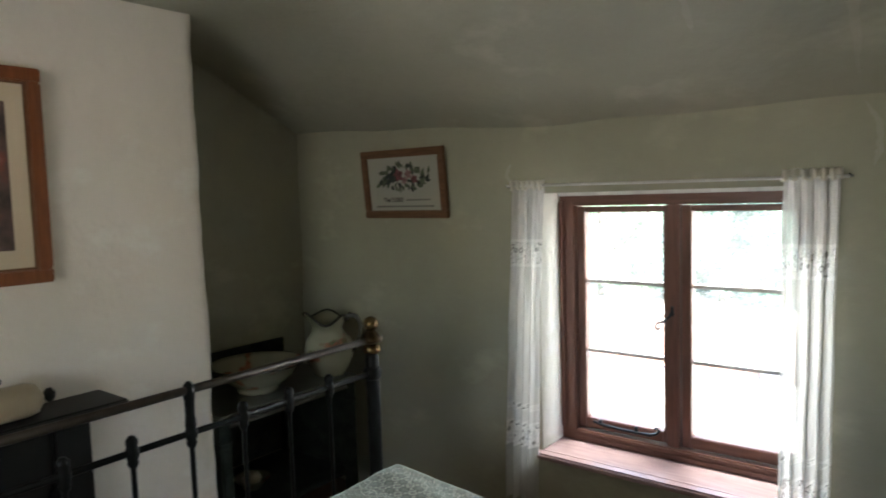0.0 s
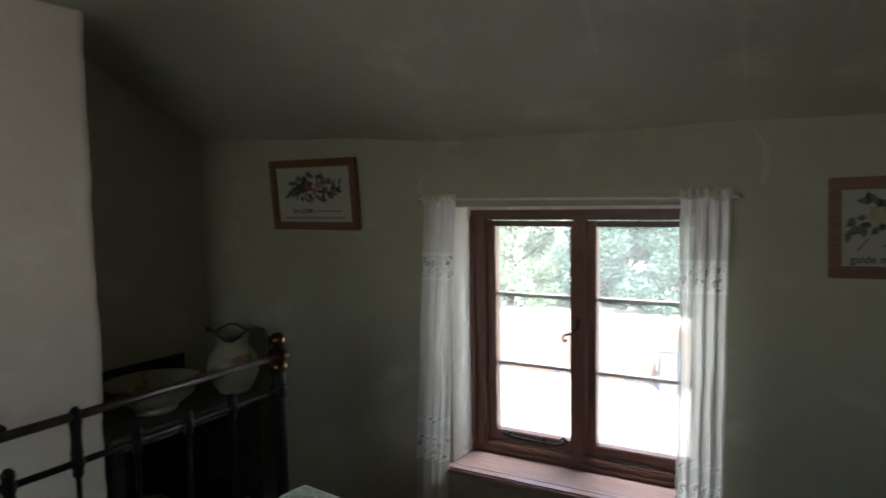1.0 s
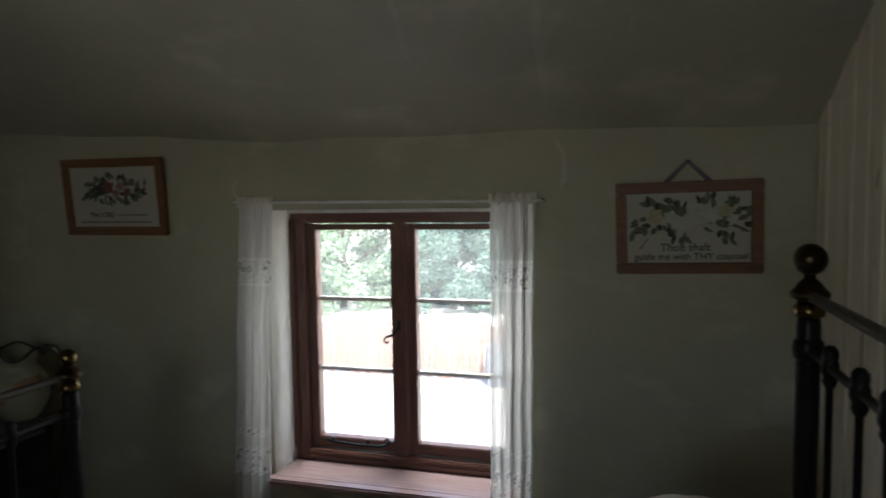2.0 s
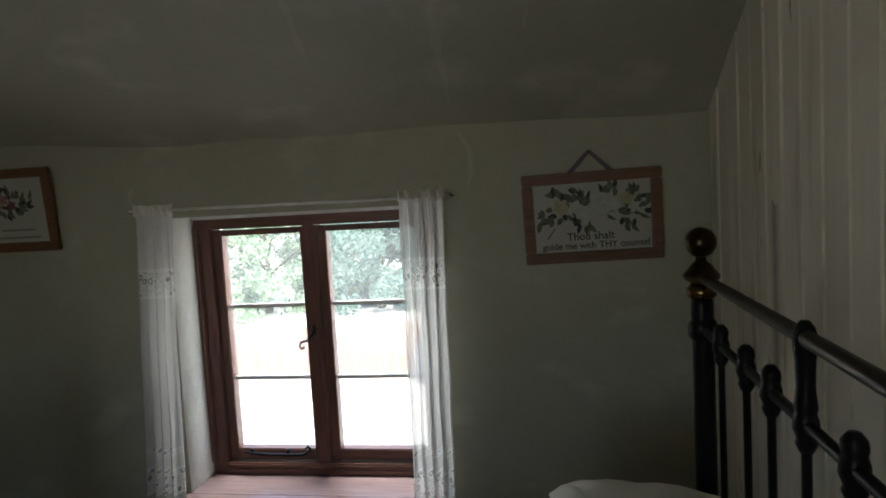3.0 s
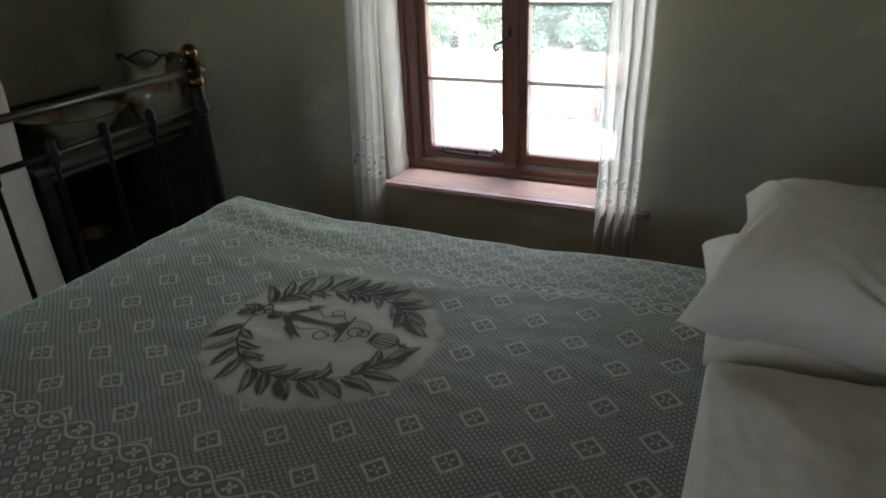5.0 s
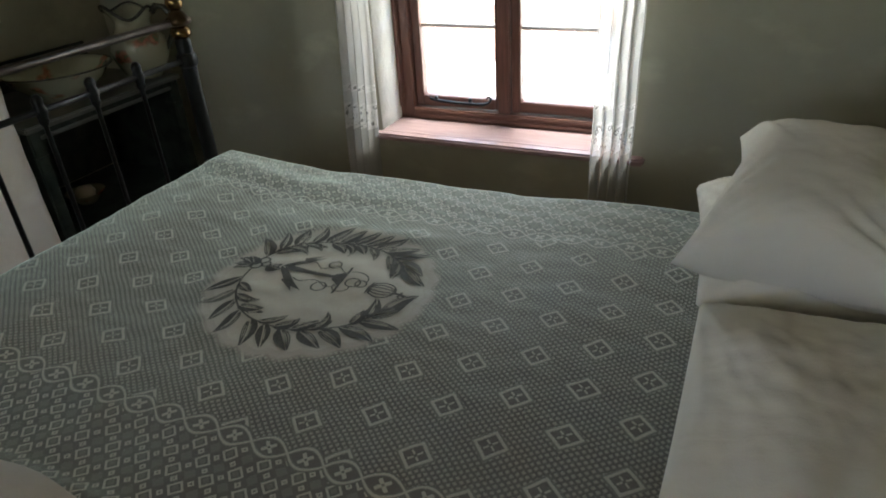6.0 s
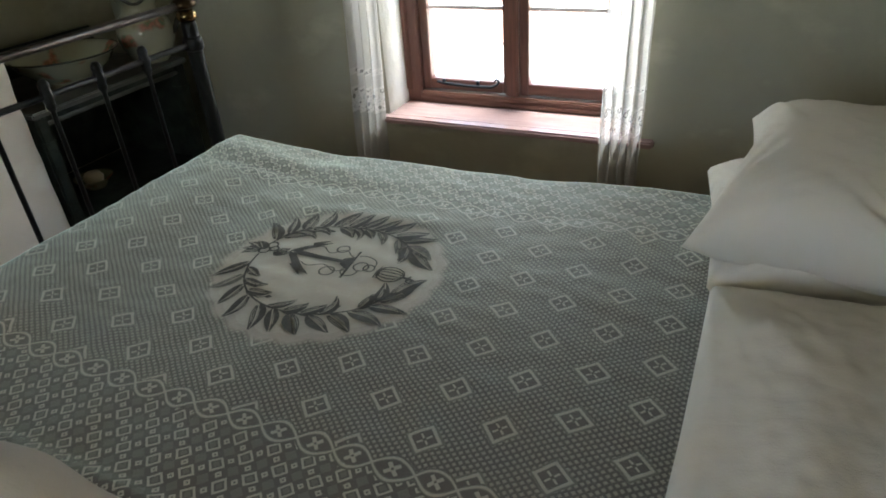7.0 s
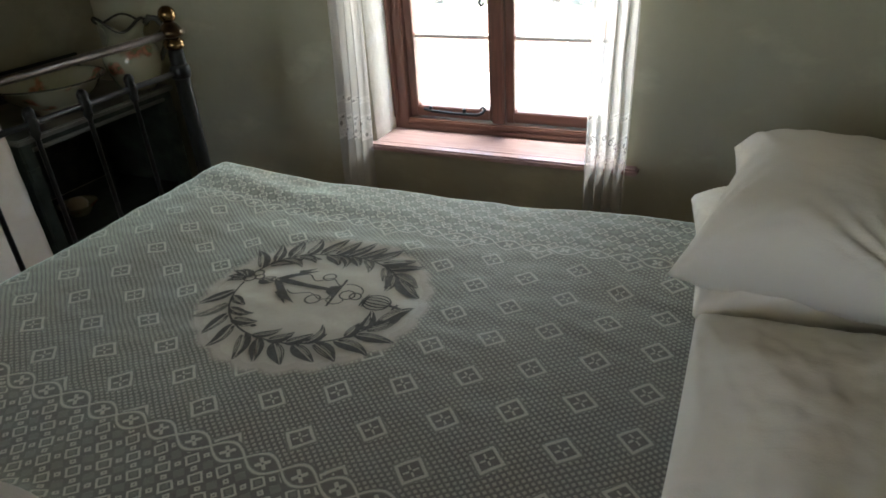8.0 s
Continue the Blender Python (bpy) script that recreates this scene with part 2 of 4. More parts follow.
    n.t.links.new(b.outputs[0], n.t.nodes["Material Output"].inputs[0])
    return n.mat


LACE = lace()
MEDAL = (-0.405, 1.125)          # middle of the bedspread's medallion


def woven():
    """The bedspread: a dotted ground, outlined lozenges, a looped border and a close lattice beyond it."""
    n = Nodes("woven_green_grey_cotton", 0.75, spec=0.3)
    wob = n.noise(9, 2, out=1)
    sh = n.t.nodes.new("ShaderNodeVectorMath")
    sh.operation = "MULTIPLY_ADD"
    n.t.links.new(wob, sh.inputs[0])
    sh.inputs[1].default_value = (0.012, 0.012, 0)
    n.t.links.new(n.coord(), sh.inputs[2])
    x, y, _ = n.xyz(sh.outputs[0])
    M = n.m

    def cell(v, step, start):
        return M("SUBTRACT", M("FRACT", M("ADD", M("DIVIDE", M("SUBTRACT", v, start), step), 0.5)), 0.5)

    def lozenge(px, py, ox, oy):
        """Distance |x|+|y| from the nearest point of a staggered grid."""
        def one(sx, sy):
            a = M("MULTIPLY", M("ABSOLUTE", cell(x, 2 * px, sx)), 2 * px)
            b = M("MULTIPLY", M("ABSOLUTE", cell(y, py, sy)), py)
            return M("ADD", a, b)
        return M("MINIMUM", one(ox, oy), one(ox + px, oy + py / 2))

    def within(d, lo, hi):
        return M("MULTIPLY", M("GREATER_THAN", d, lo), M("LESS_THAN", d, hi))

    light, dark, mid = (0.375, 0.347, 0.29), (0.052, 0.043, 0.040), (0.105, 0.095, 0.084)
    # ground of small light stitches
    g = lozenge(0.0074, 0.0116, 0, 0)
    ground = n.mix(M("LESS_THAN", g, 0.0037), dark, (0.262, 0.236, 0.198))
    # large lozenges
    d = lozenge(0.0955, 0.110, 0.271, 0.946)
    big = n.mix(within(d, 0.0, 0.0335), ground, mid)
    big = n.mix(within(d, 0.0, 0.0215), big, dark)
    big = n.mix(within(d, 0.0215, 0.0285), big, light)
    ax = M("MULTIPLY", M("ABSOLUTE", cell(x, 0.0955, 0.271)), 0.0955)
    ay = M("MULTIPLY", M("ABSOLUTE", cell(y, 0.055, 0.946)), 0.055)
    flower = M("MULTIPLY", M("LESS_THAN", M("ABSOLUTE", M("SUBTRACT", ax, ay)), 0.0022), within(d, 0.004, 0.0170))
    big = n.mix(flower, big, light)
    # close lattice past the borders
    e = lozenge(0.0305, 0.055, 0.0, 0.60)
    small = n.mix(within(e, 0.0100, 0.0148), dark, light)
    def spot(px, sx, py, sy):
        return M("ADD", M("MULTIPLY", M("ABSOLUTE", cell(x, px, sx)), px), M("MULTIPLY", M("ABSOLUTE", cell(y, py, sy)), py))

    link = spot(0.0305, 0.01525, 0.0275, 0.60 + 0.01375)
    small = n.mix(M("LESS_THAN", link, 0.0062), small, light)
    small = n.mix(M("LESS_THAN", link, 0.0022), small, dark)
    small = n.mix(M("LESS_THAN", M("MINIMUM", spot(0.061, 0.0305, 0.055, 0.60), spot(0.061, 0.0, 0.055, 0.6275)), 0.0105), small, mid)
    small = n.mix(M("LESS_THAN", e, 0.006), small, mid)
    # borders: two crossing waves with a flower in each eye
    yb = M("SUBTRACT", 0.3725, M("ABSOLUTE", M("SUBTRACT", y, 1.0875)))      # 0 on the border's middle, positive inside
    s = M("MULTIPLY", M("SINE", M("MULTIPLY", M("ADD", x, 0.0), math.pi / 0.0655)), 0.019)
    wave = M("MINIMUM", M("ABSOLUTE", M("SUBTRACT", yb, s)), M("ABSOLUTE", M("ADD", yb, s)))
    bx = M("MULTIPLY", M("ABSOLUTE", cell(x, 0.0655, 0.03275)), 0.0655)
    r2 = M("SQRT", M("ADD", M("MULTIPLY", bx, bx), M("MULTIPLY", yb, yb)))
    dd = M("ABSOLUTE", M("SUBTRACT", bx, M("ABSOLUTE", yb)))
    bloom = M("MULTIPLY", M("LESS_THAN", dd, 0.0042), within(r2, 0.0022, 0.0125))
    strip = n.mix(M("LESS_THAN", wave, 0.0042), dark, mid)
    strip = n.mix(M("LESS_THAN", wave, 0.0022), strip, light)
    strip = n.mix(bloom, strip, light)
    c = n.mix(M("GREATER_THAN", yb, 0.0), small, big)
    c = n.mix(M("LESS_THAN", M("ABSOLUTE", yb), M("ADD", M("ABSOLUTE", s), 0.006)), c, strip)
    # pale scalloped medallion
    mx_, my_ = M("SUBTRACT", x, MEDAL[0]), M("SUBTRACT", y, MEDAL[1])
    ang = M("ARCTAN2", my_, mx_)
    rad = M("SQRT", M("ADD", M("MULTIPLY", mx_, mx_), M("MULTIPLY", my_, my_)))
    edge = M("ADD", 0.243, M("MULTIPLY", M("ABSOLUTE", M("SINE", M("MULTIPLY", ang, 11.0))), 0.010))
    fade = M("MULTIPLY", M("SUBTRACT", edge, rad), 60.0)
    clampn = n.t.nodes.new("ShaderNodeClamp")
    n.t.links.new(fade, clampn.inputs[0])
    pale = n.mix(n.noise(30, 3), (0.42, 0.375, 0.32), (0.355, 0.32, 0.27))
    rim = M("MULTIPLY", within(M("SUBTRACT", edge, rad), -0.01, 0.030), 0.55)
    pale = n.mix(rim, pale, (0.27, 0.228, 0.19))
    pale = n.mix(M("MULTIPLY", n.noise(9, 3), 0.5), pale, (0.36, 0.30, 0.255))
    c = n.mix(clampn.outputs[0], c, pale)
    c = n.mix(M("MULTIPLY", n.noise(110, 3), 0.30), c, (0.140, 0.132, 0.112))
    # worn, sun-greened patches
    c = n.mix(M("MULTIPLY", n.noise(3, 3), 0.26), c, (0.225, 0.215, 0.180))
    n.color(c)
    lum = n.t.nodes.new("ShaderNodeRGBToBW")
    n.t.links.new(c, lum.inputs[0])
    h = M("ADD", M("MULTIPLY", lum.outputs[0], 1.0), M("MULTIPLY", n.noise(300, 2), 0.3))
    n.b.inputs["Sheen Weight"].default_value, n.b.inputs["Sheen Roughness"].default_value = 0.78, 0.4
    n.b.inputs["Sheen Tint"].default_value = (0.83, 1.0, 0.88, 1)
    return n.bump(h, 0.6, 0.004).mat


WOVEN = woven()
MOTIF = plain("dark_woven_motif", (0.096, 0.096, 0.090), 0.85, 0, 0.5, 160, 0.3, 0.2)
MOTIFMID = plain("grey_woven_motif", (0.170, 0.168, 0.152), 0.85, 0, 0.5, 160, 0.3, 0.2)
MOTIFLIGHT = plain("pale_woven_motif", (0.32, 0.31, 0.265), 0.85, 0, 0.3, 120, 0.3, 0.2)


# ---- building helpers ----
def thing(name, at, label, category, group=""):
    ob = new(name)
    ob.location = at
    ob.empty_display_size = 0.05
    return tagged(ob, label, category, group)


def finish(name, bm, mat, smooth=False):
    bmesh.ops.recalc_face_normals(bm, faces=bm.faces)
    me = bpy.data.meshes.new(name)
    bm.to_mesh(me)
    bm.free()
    me.materials.append(mat)
    if smooth:
        for p in me.polygons:
            p.use_smooth = True
    return me


def part(name, bm, mat, parent=None, label="", smooth=False):
    """Links a bmesh, given in world places, as one mesh object under its thing."""
    ob = new(name, finish(name, bm, mat, smooth))
    if parent is not None:
        ob.parent = parent
        base = parent.location.copy() if parent.parent is None else Vector()
        ob.matrix_parent_inverse = Matrix.Translation(-base)
    if label:
        ob["label"] = label
    return ob


def setting(name, bm, mat, label, category, smooth=False):
    return tagged(part(name, bm, mat, None, label, smooth), label, category, "", "structure")


def box(bm, lo, hi, bevel=0.0, m=None):
    lo, hi = Vector(lo), Vector(hi)
    c, sz = (lo + hi) / 2, hi - lo
    made = bmesh.ops.create_cube(bm, size=1, matrix=(m or Matrix()) @ Matrix.Translation(c) @ Matrix.Diagonal((*sz, 1)))
    if bevel:
        edges = {e for v in made["verts"] for e in v.link_edges}
        bmesh.ops.bevel(bm, geom=list(edges), offset=bevel, segments=2, affect="EDGES")
    return bm


def boxed(lo, hi, bevel=0.0, m=None):
    return box(bmesh.new(), lo, hi, bevel, m)


def lathe(profile, at, seg=24, bm=None, m=None):
    """Turned form: profile of (radius, height)."""
    bm = bm or bmesh.new()
    m = m or Matrix.Translation(at)
    rings = []
    for r, z in profile:
        rings.append([bm.verts.new(m @ Vector((max(r, 1e-4) * math.cos(2 * math.pi * i / seg), max(r, 1e-4) * math.sin(2 * math.pi * i / seg), z))) for i in range(seg)])
    for a, b in zip(rings, rings[1:]):
        for i in range(seg):
            j = (i + 1) % seg
            bm.faces.new((a[i], a[j], b[j], b[i]))
    bm.faces.new(rings[0][::-1])
    bm.faces.new(rings[-1])
    return bm


def tube(points, r, seg=10, bm=None):
    """Round bar along points; r may be a number or a list."""
    bm = bm or bmesh.new()
    pts = [Vector(p) for p in points]
    rr = r if isinstance(r, (list, tuple)) else [r] * len(pts)
    rings, up = [], None
    for i, p in enumerate(pts):
        d = (pts[min(i + 1, len(pts) - 1)] - pts[max(i - 1, 0)]).normalized()
        if up is None:
            up = d.orthogonal().normalized()
        up = (up - d * up.dot(d)).normalized()
        w = d.cross(up)
        rings.append([bm.verts.new(p + rr[i] * (math.cos(a) * up + math.sin(a) * w)) for a in (2 * math.pi * k / seg for k in range(seg))])
    for a, b in zip(rings, rings[1:]):
        for i in range(seg):
            j = (i + 1) % seg
            bm.faces.new((a[i], a[j], b[j], b[i]))
    bm.faces.new(rings[0][::-1])
    bm.faces.new(rings[-1])
    return bm


def grid(fn, nu, nv, thick=0.0, bm=None):
    """A sheet fn(u, v) over the unit square; closed on its underside when thick."""
    bm = bm or bmesh.new()
    vs = [[bm.verts.new(fn(i / nu, j / nv)) for j in range(nv + 1)] for i in range(nu + 1)]
    faces = []
    for i in range(nu):
        for j in range(nv):
            faces.append(bm.faces.new((vs[i][j], vs[i + 1][j], vs[i + 1][j + 1], vs[i][j + 1])))
    if thick:
        bmesh.ops.recalc_face_normals(bm, faces=faces)
        bmesh.ops.solidify(bm, geom=faces, thickness=thick)
    return bm


def wob(x, y, z=0.0, s=1.0):
    return noise.noise(Vector((x * s, y * s, z * s)))


# ---- the room ----
WX0, WX1 = -2.50, 0.88            # west and east inner faces
WY, BY = 2.5, -1.3                # window wall and rear wall
OX0, OX1, OZ0, OZ1 = -1.05, -0.045, 0.395, 1.475
FLAT = 2.16


def eaves(x):
    """Height at which the slope meets the window wall."""
    return 1.738 + 0.088 * max(0.0, (-0.9 - x) / 1.5) - 0.02 * max(0.0, x) + 0.006 * wob(x, 3.1, 0, 3)


def wall_window():
    """Plastered outer wall with a deep reveal, its face a little uneven."""
    bm = bmesh.new()
    xs = [WX0 - 0.3 + i * (OX0 - WX0 + 0.3) / 24 for i in range(24)] + [OX0 + i * (OX1 - OX0) / 16 for i in range(17)] + [OX1 + (i + 1) * (WX1 + 0.3 - OX1) / 16 for i in range(16)]
    zs = [-0.1 + i * (OZ0 + 0.1) / 8 for i in range(8)] + [OZ0 + i * (OZ1 - OZ0) / 16 for i in range(17)] + [OZ1 + (i + 1) * 0.5 / 8 for i in range(8)]
    front, back = {}, {}
    for i, x in enumerate(xs):
        for j, z in enumerate(zs):
            round_in = 0.0
            if OX0 - 1e-6 <= x <= OX1 + 1e-6 and OZ0 - 1e-6 <= z <= OZ1 + 1e-6:
                round_in = 0.012
            front[i, j] = bm.verts.new((x, WY + 0.012 * wob(x, 0, z, 2.2) + round_in, z))
            back[i, j] = bm.verts.new((x, WY + 0.42, z))
    hole = lambda i, j: xs[i] >= OX0 - 1e-6 and xs[i + 1] <= OX1 + 1e-6 and zs[j] >= OZ0 - 1e-6 and zs[j + 1] <= OZ1 + 1e-6
    for i in range(len(xs) - 1):
        for j in range(len(zs) - 1):
            if hole(i, j):
                for (a, b), (di, dj) in (((( i, j), (i, j + 1)), (-1, 0)), (((i + 1, j), (i + 1, j + 1)), (1, 0)), (((i, j), (i + 1, j)), (0, -1)), (((i, j + 1), (i + 1, j + 1)), (0, 1))):
                    if not hole(i + di, j + dj):
                        bm.faces.new((front[a], front[b], back[b], back[a])).material_index = 1
            else:
                bm.faces.new((front[i, j], front[i + 1, j], front[i + 1, j + 1], front[i, j + 1]))
                bm.faces.new((back[i, j], back[i + 1, j], back[i + 1, j + 1], back[i, j + 1]))
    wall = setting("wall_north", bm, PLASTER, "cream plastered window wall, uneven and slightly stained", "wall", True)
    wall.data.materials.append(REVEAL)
    return wall


wall_window()


def ceiling():
    """Sloping plaster under the roof, rounding into a flat part."""
    def at(u, v):
        x = WX0 - 0.2 + u * (WX1 - WX0 + 0.4)
        y = 2.62 - v * (2.62 - BY + 0.2)
        ze = eaves(x) + 0.52 * (WY - y)
        flat = FLAT + 0.0 * x
        k = 0.045
        t = (ze - flat) / k
        z = flat + (ze - flat if t < -1 else (0 if t > 1 else -k * (1 - t) ** 2 / 4))
        return Vector((x, y, z + 0.010 * wob(x, y, 0, 2.3)))
    global ceil_at
    ceil_at = lambda x, y: at((x - WX0 + 0.2) / (WX1 - WX0 + 0.4), (2.62 - y) / (2.62 - BY + 0.2))
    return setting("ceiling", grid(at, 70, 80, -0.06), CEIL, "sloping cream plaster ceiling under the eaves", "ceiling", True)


ceiling()


def pale_streak(points, width, seed):
    """A pale streak: a thin uneven band on the plaster."""
    bm, prev = bmesh.new(), None
    pts = [Vector(p) for p in points]
    n = 24
    for i in range(n + 1):
        t = i / n * (len(pts) - 1)
        k = min(int(t), len(pts) - 2)
        p = pts[k].lerp(pts[k + 1], t - k)
        x = p.x + 0.006 * wob(t * 3, seed, 0)
        w = width * (0.55 + 0.9 * abs(wob(t * 2.5, seed, 4))) * min(1, 4 * min(i, n - i) / n + 0.15)
        pair = []
        for s in (-0.5, 0.5):
            if p.z > 0:
                q = Vector((x + s * w, WY + 0.012 * wob(x + s * w, 0, p.z, 2.2) - 0.0035, p.z))
            else:
                q = ceil_at(x + s * w, p.y) + Vector((0, -0.002, -0.005))
            pair.append(bm.verts.new(q))
        if prev:
            bm.faces.new((prev[0], prev[1], pair[1], pair[0]))
        prev = pair
    return setting("plaster_repair", bm, PALESTREAK, "pale streak on the cream plaster", "plaster repair", True)


PALESTREAK = plaster("pale_streak_plaster", (0.455, 0.445, 0.375), (0.40, 0.39, 0.32))
pale_streak([(-0.295, 1.86, 0), (-0.31, 2.0, 0), (-0.325, 2.13, 0)], 0.030, 1)
pale_streak([(0.085, 1.90, 0), (0.07, 2.1, 0), (0.058, 2.40, 0)], 0.034, 2)
pale_streak([(0.065, 0, 1.72), (0.10, 0, 1.66), (0.105, 0, 1.58), (0.09, 0, 1.53)], 0.024, 3)
pale_streak([(0.33, 2.02, 0), (0.315, 2.10, 0)], 0.014, 4)
pale_streak([(-1.17, 0, 1.60), (-1.185, 0, 1.55), (-1.16, 0, 1.51)], 0.030, 5)
# chimney breast, alcove wall, rear wall, floor
BX, BEY = -1.92, 1.548


def breast():
    def at(u, v):
        # round the corner from the face to the alcove side
        z = -0.02 + 2.3 * v
        s = u * 3.0
        wave = 0.012 * wob(1.0, 0, z, 2.6) + 0.006 * wob(3.0, 0, z, 9)
        y0 = -0.15
        L = BEY - y0
        if s < 0.4:
            p = (WX0 - 0.05 + (BX - WX0 + 0.05) * s / 0.4, y0)
        elif s < 2.4:
            p = (BX, y0 + L * (s - 0.4) / 2.0)
        else:
            p = (BX - (BX - WX0 + 0.05) * (s - 2.4) / 0.6, BEY)
        x, y = p
        if s > 2.2:
            y += wave * min(1, (s - 2.2) / 0.2)
        x += 0.008 * wob(0, y, z, 3)
        return Vector((x, y, z))
    return setting("chimney_breast", grid(at, 90, 60, 0.03), BREAST, "white plastered chimney breast with an uneven corner", "wall", True)


breast()
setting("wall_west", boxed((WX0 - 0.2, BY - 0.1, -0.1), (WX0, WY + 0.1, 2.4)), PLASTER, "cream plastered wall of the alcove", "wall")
bm = bmesh.new()
for lo, hi in (((WX0, BY - 0.2, -0.1), (-0.8, BY, 2.4)), ((0.1, BY - 0.2, -0.1), (WX1 + 0.2, BY, 2.4)), ((-0.8, BY - 0.2, -0.1), (0.1, BY, 1.08)), ((-0.8, BY - 0.2, 1.96), (0.1, BY, 2.4))):
    box(bm, lo, hi)
setting("wall_south", bm, PLASTER, "cream plastered rear wall with a window opening", "wall")
# unseen slab added to keep the sun out of the rear opening
setting("rear_porch_roof", boxed((WX0 - 0.4, BY - 1.7, 2.12), (WX1 + 0.4, BY - 0.2, 2.22), 0.01), GAP, "unseen dark slab keeping the sun out of the rear opening", "roof")
setting("lower_storey", boxed((WX0 - 0.2, BY - 0.2, -2.65), (WX1 + 0.12, WY + 0.42, -0.121)), PLASTER, "plain plastered lower storey of the cottage", "wall")
east = setting("wall_east", boxed((WX1 + 0.022, BY - 0.1, -0.1), (WX1 + 0.12, WY + 0.1, 2.4)), GAP, "cream painted boarded partition", "wall")
floor = setting("floor", boxed((WX0 - 0.1, BY - 0.1, -0.12), (WX1 + 0.1, WY + 0.1, -0.024)), FLOORWOOD, "dark wooden boarded floor", "floor")


# ---- window ----
def window():
    w = setting("window_1", boxed((-1.054, 2.690, 0.392), (-0.985, 2.780, 1.479), 0.004), REDWOOD, "red-brown stained wooden casement window, closed", "window")
    for nm, lo, hi in (("frame_stile", (-0.108, 2.690, 0.392), (-0.041, 2.780, 1.479)),):
        part(nm, boxed(lo, hi, 0.004), REDWOOD, w)
    part("frame_head", boxed((-0.985, 2.692, 1.418), (-0.108, 2.778, 1.479), 0.004), REDWOOD_X, w)
    part("frame_cill", boxed((-0.985, 2.680, 0.392), (-0.108, 2.778, 0.462), 0.006), REDWOOD_X, w)
    part("frame_bead", boxed((-0.985, 2.672, 0.424), (-0.108, 2.680, 0.440), 0.003), REDWOOD_X, w)
    # added white strip that imitates the lit edge of the soffit
    part("head_fillet", boxed((-1.050, 2.672, 1.460), (-0.046, 2.6915, 1.479), 0.002), PAINTBAR, w, "white strip closing the gap, imitating the lit soffit edge")
    for lo, hi in (((-1.050, 2.674, 0.462), (-1.026, 2.690, 1.440)), ((-0.068, 2.674, 0.462), (-0.044, 2.690, 1.440))):
        part("jamb_bead", boxed(lo, hi, 0.005), REDWOOD, w)
    part("head_bead", boxed((-1.026, 2.676, 1.436), (-0.068, 2.692, 1.460), 0.005), REDWOOD_X, w)
    part("mullion", boxed((-0.598, 2.694, 0.462), (-0.546, 2.776, 1.418), 0.004), REDWOOD, w)
    for x0, x1 in ((-0.985, -0.598), (-0.546, -0.108)):
        a, b = x0 + 0.003, x1 - 0.003
        sash = part("casement", boxed((a, 2.712, 0.465), (a + 0.036, 2.765, 1.415), 0.004), REDWOOD, w)
        right = 0.014 if x1 < -0.3 else 0.036
        part("stile", boxed((b - right, 2.712, 0.465), (b, 2.765, 1.415), 0.004), REDWOOD, sash)
        part("top_rail", boxed((a + 0.036, 2.714, 1.390), (b - right, 2.763, 1.413), 0.003), REDWOOD_X, sash)
        part("bottom_rail", boxed((a + 0.036, 2.712, 0.467), (b - right, 2.763, 0.512), 0.004), REDWOOD_X, sash)
        for z in (1.100, 0.803):
            part("glazing_bar", boxed((a + 0.036, 2.728, z - 0.008), (b - right, 2.752, z + 0.008), 0.003), PAINTBAR, sash, "thin pale glazing bar")
        for z0, z1 in ((0.512, 0.795), (0.811, 1.092), (1.108, 1.390)):
            p = part("pane", boxed((a + 0.036, 2.739, z0), (b - right, 2.742, z1)), GLASS, sash, "clear window glass")
            p.visible_shadow = False
    stay = part("stay", tube([(-0.905, 2.690, 0.506), (-0.86, 2.684, 0.500), (-0.76, 2.684, 0.496), (-0.66, 2.684, 0.497), (-0.635, 2.682, 0.508), (-0.622, 2.680, 0.524), (-0.632, 2.679, 0.535), (-0.642, 2.679, 0.526)], [0.006, 0.007, 0.006, 0.007, 0.006, 0.006, 0.005, 0.004]), STEEL, w, "dark iron casement stay with a curled end")
    for x in (-0.875, -0.72):
        part("pin", lathe([(0.008, 0), (0.008, 0.018), (0.004, 0.022)], (x, 2.690, 0.498), 10), STEEL, stay)
    part("catch", tube([(-0.575, 2.690, 1.005), (-0.580, 2.676, 0.985), (-0.600, 2.670, 0.965), (-0.622, 2.668, 0.960), (-0.632, 2.668, 0.945), (-0.622, 2.668, 0.932), (-0.612, 2.668, 0.942)], 0.005, 8), STEEL, w, "curled iron window catch")
    part("catch_plate", boxed((-0.580, 2.688, 0.985), (-0.566, 2.6935, 1.025), 0.002), STEEL, w)


window()
bm = bmesh.new()
box(bm, (-1.065, 2.452, 0.392), (0.035, 2.500, 0.418), 0.007)
box(bm, (-1.045, 2.499, 0.394), (-0.050, 2.679, 0.417))
setting("window_sill", bm, SILLWOOD, "worn red-brown wooden window sill board", "sill")


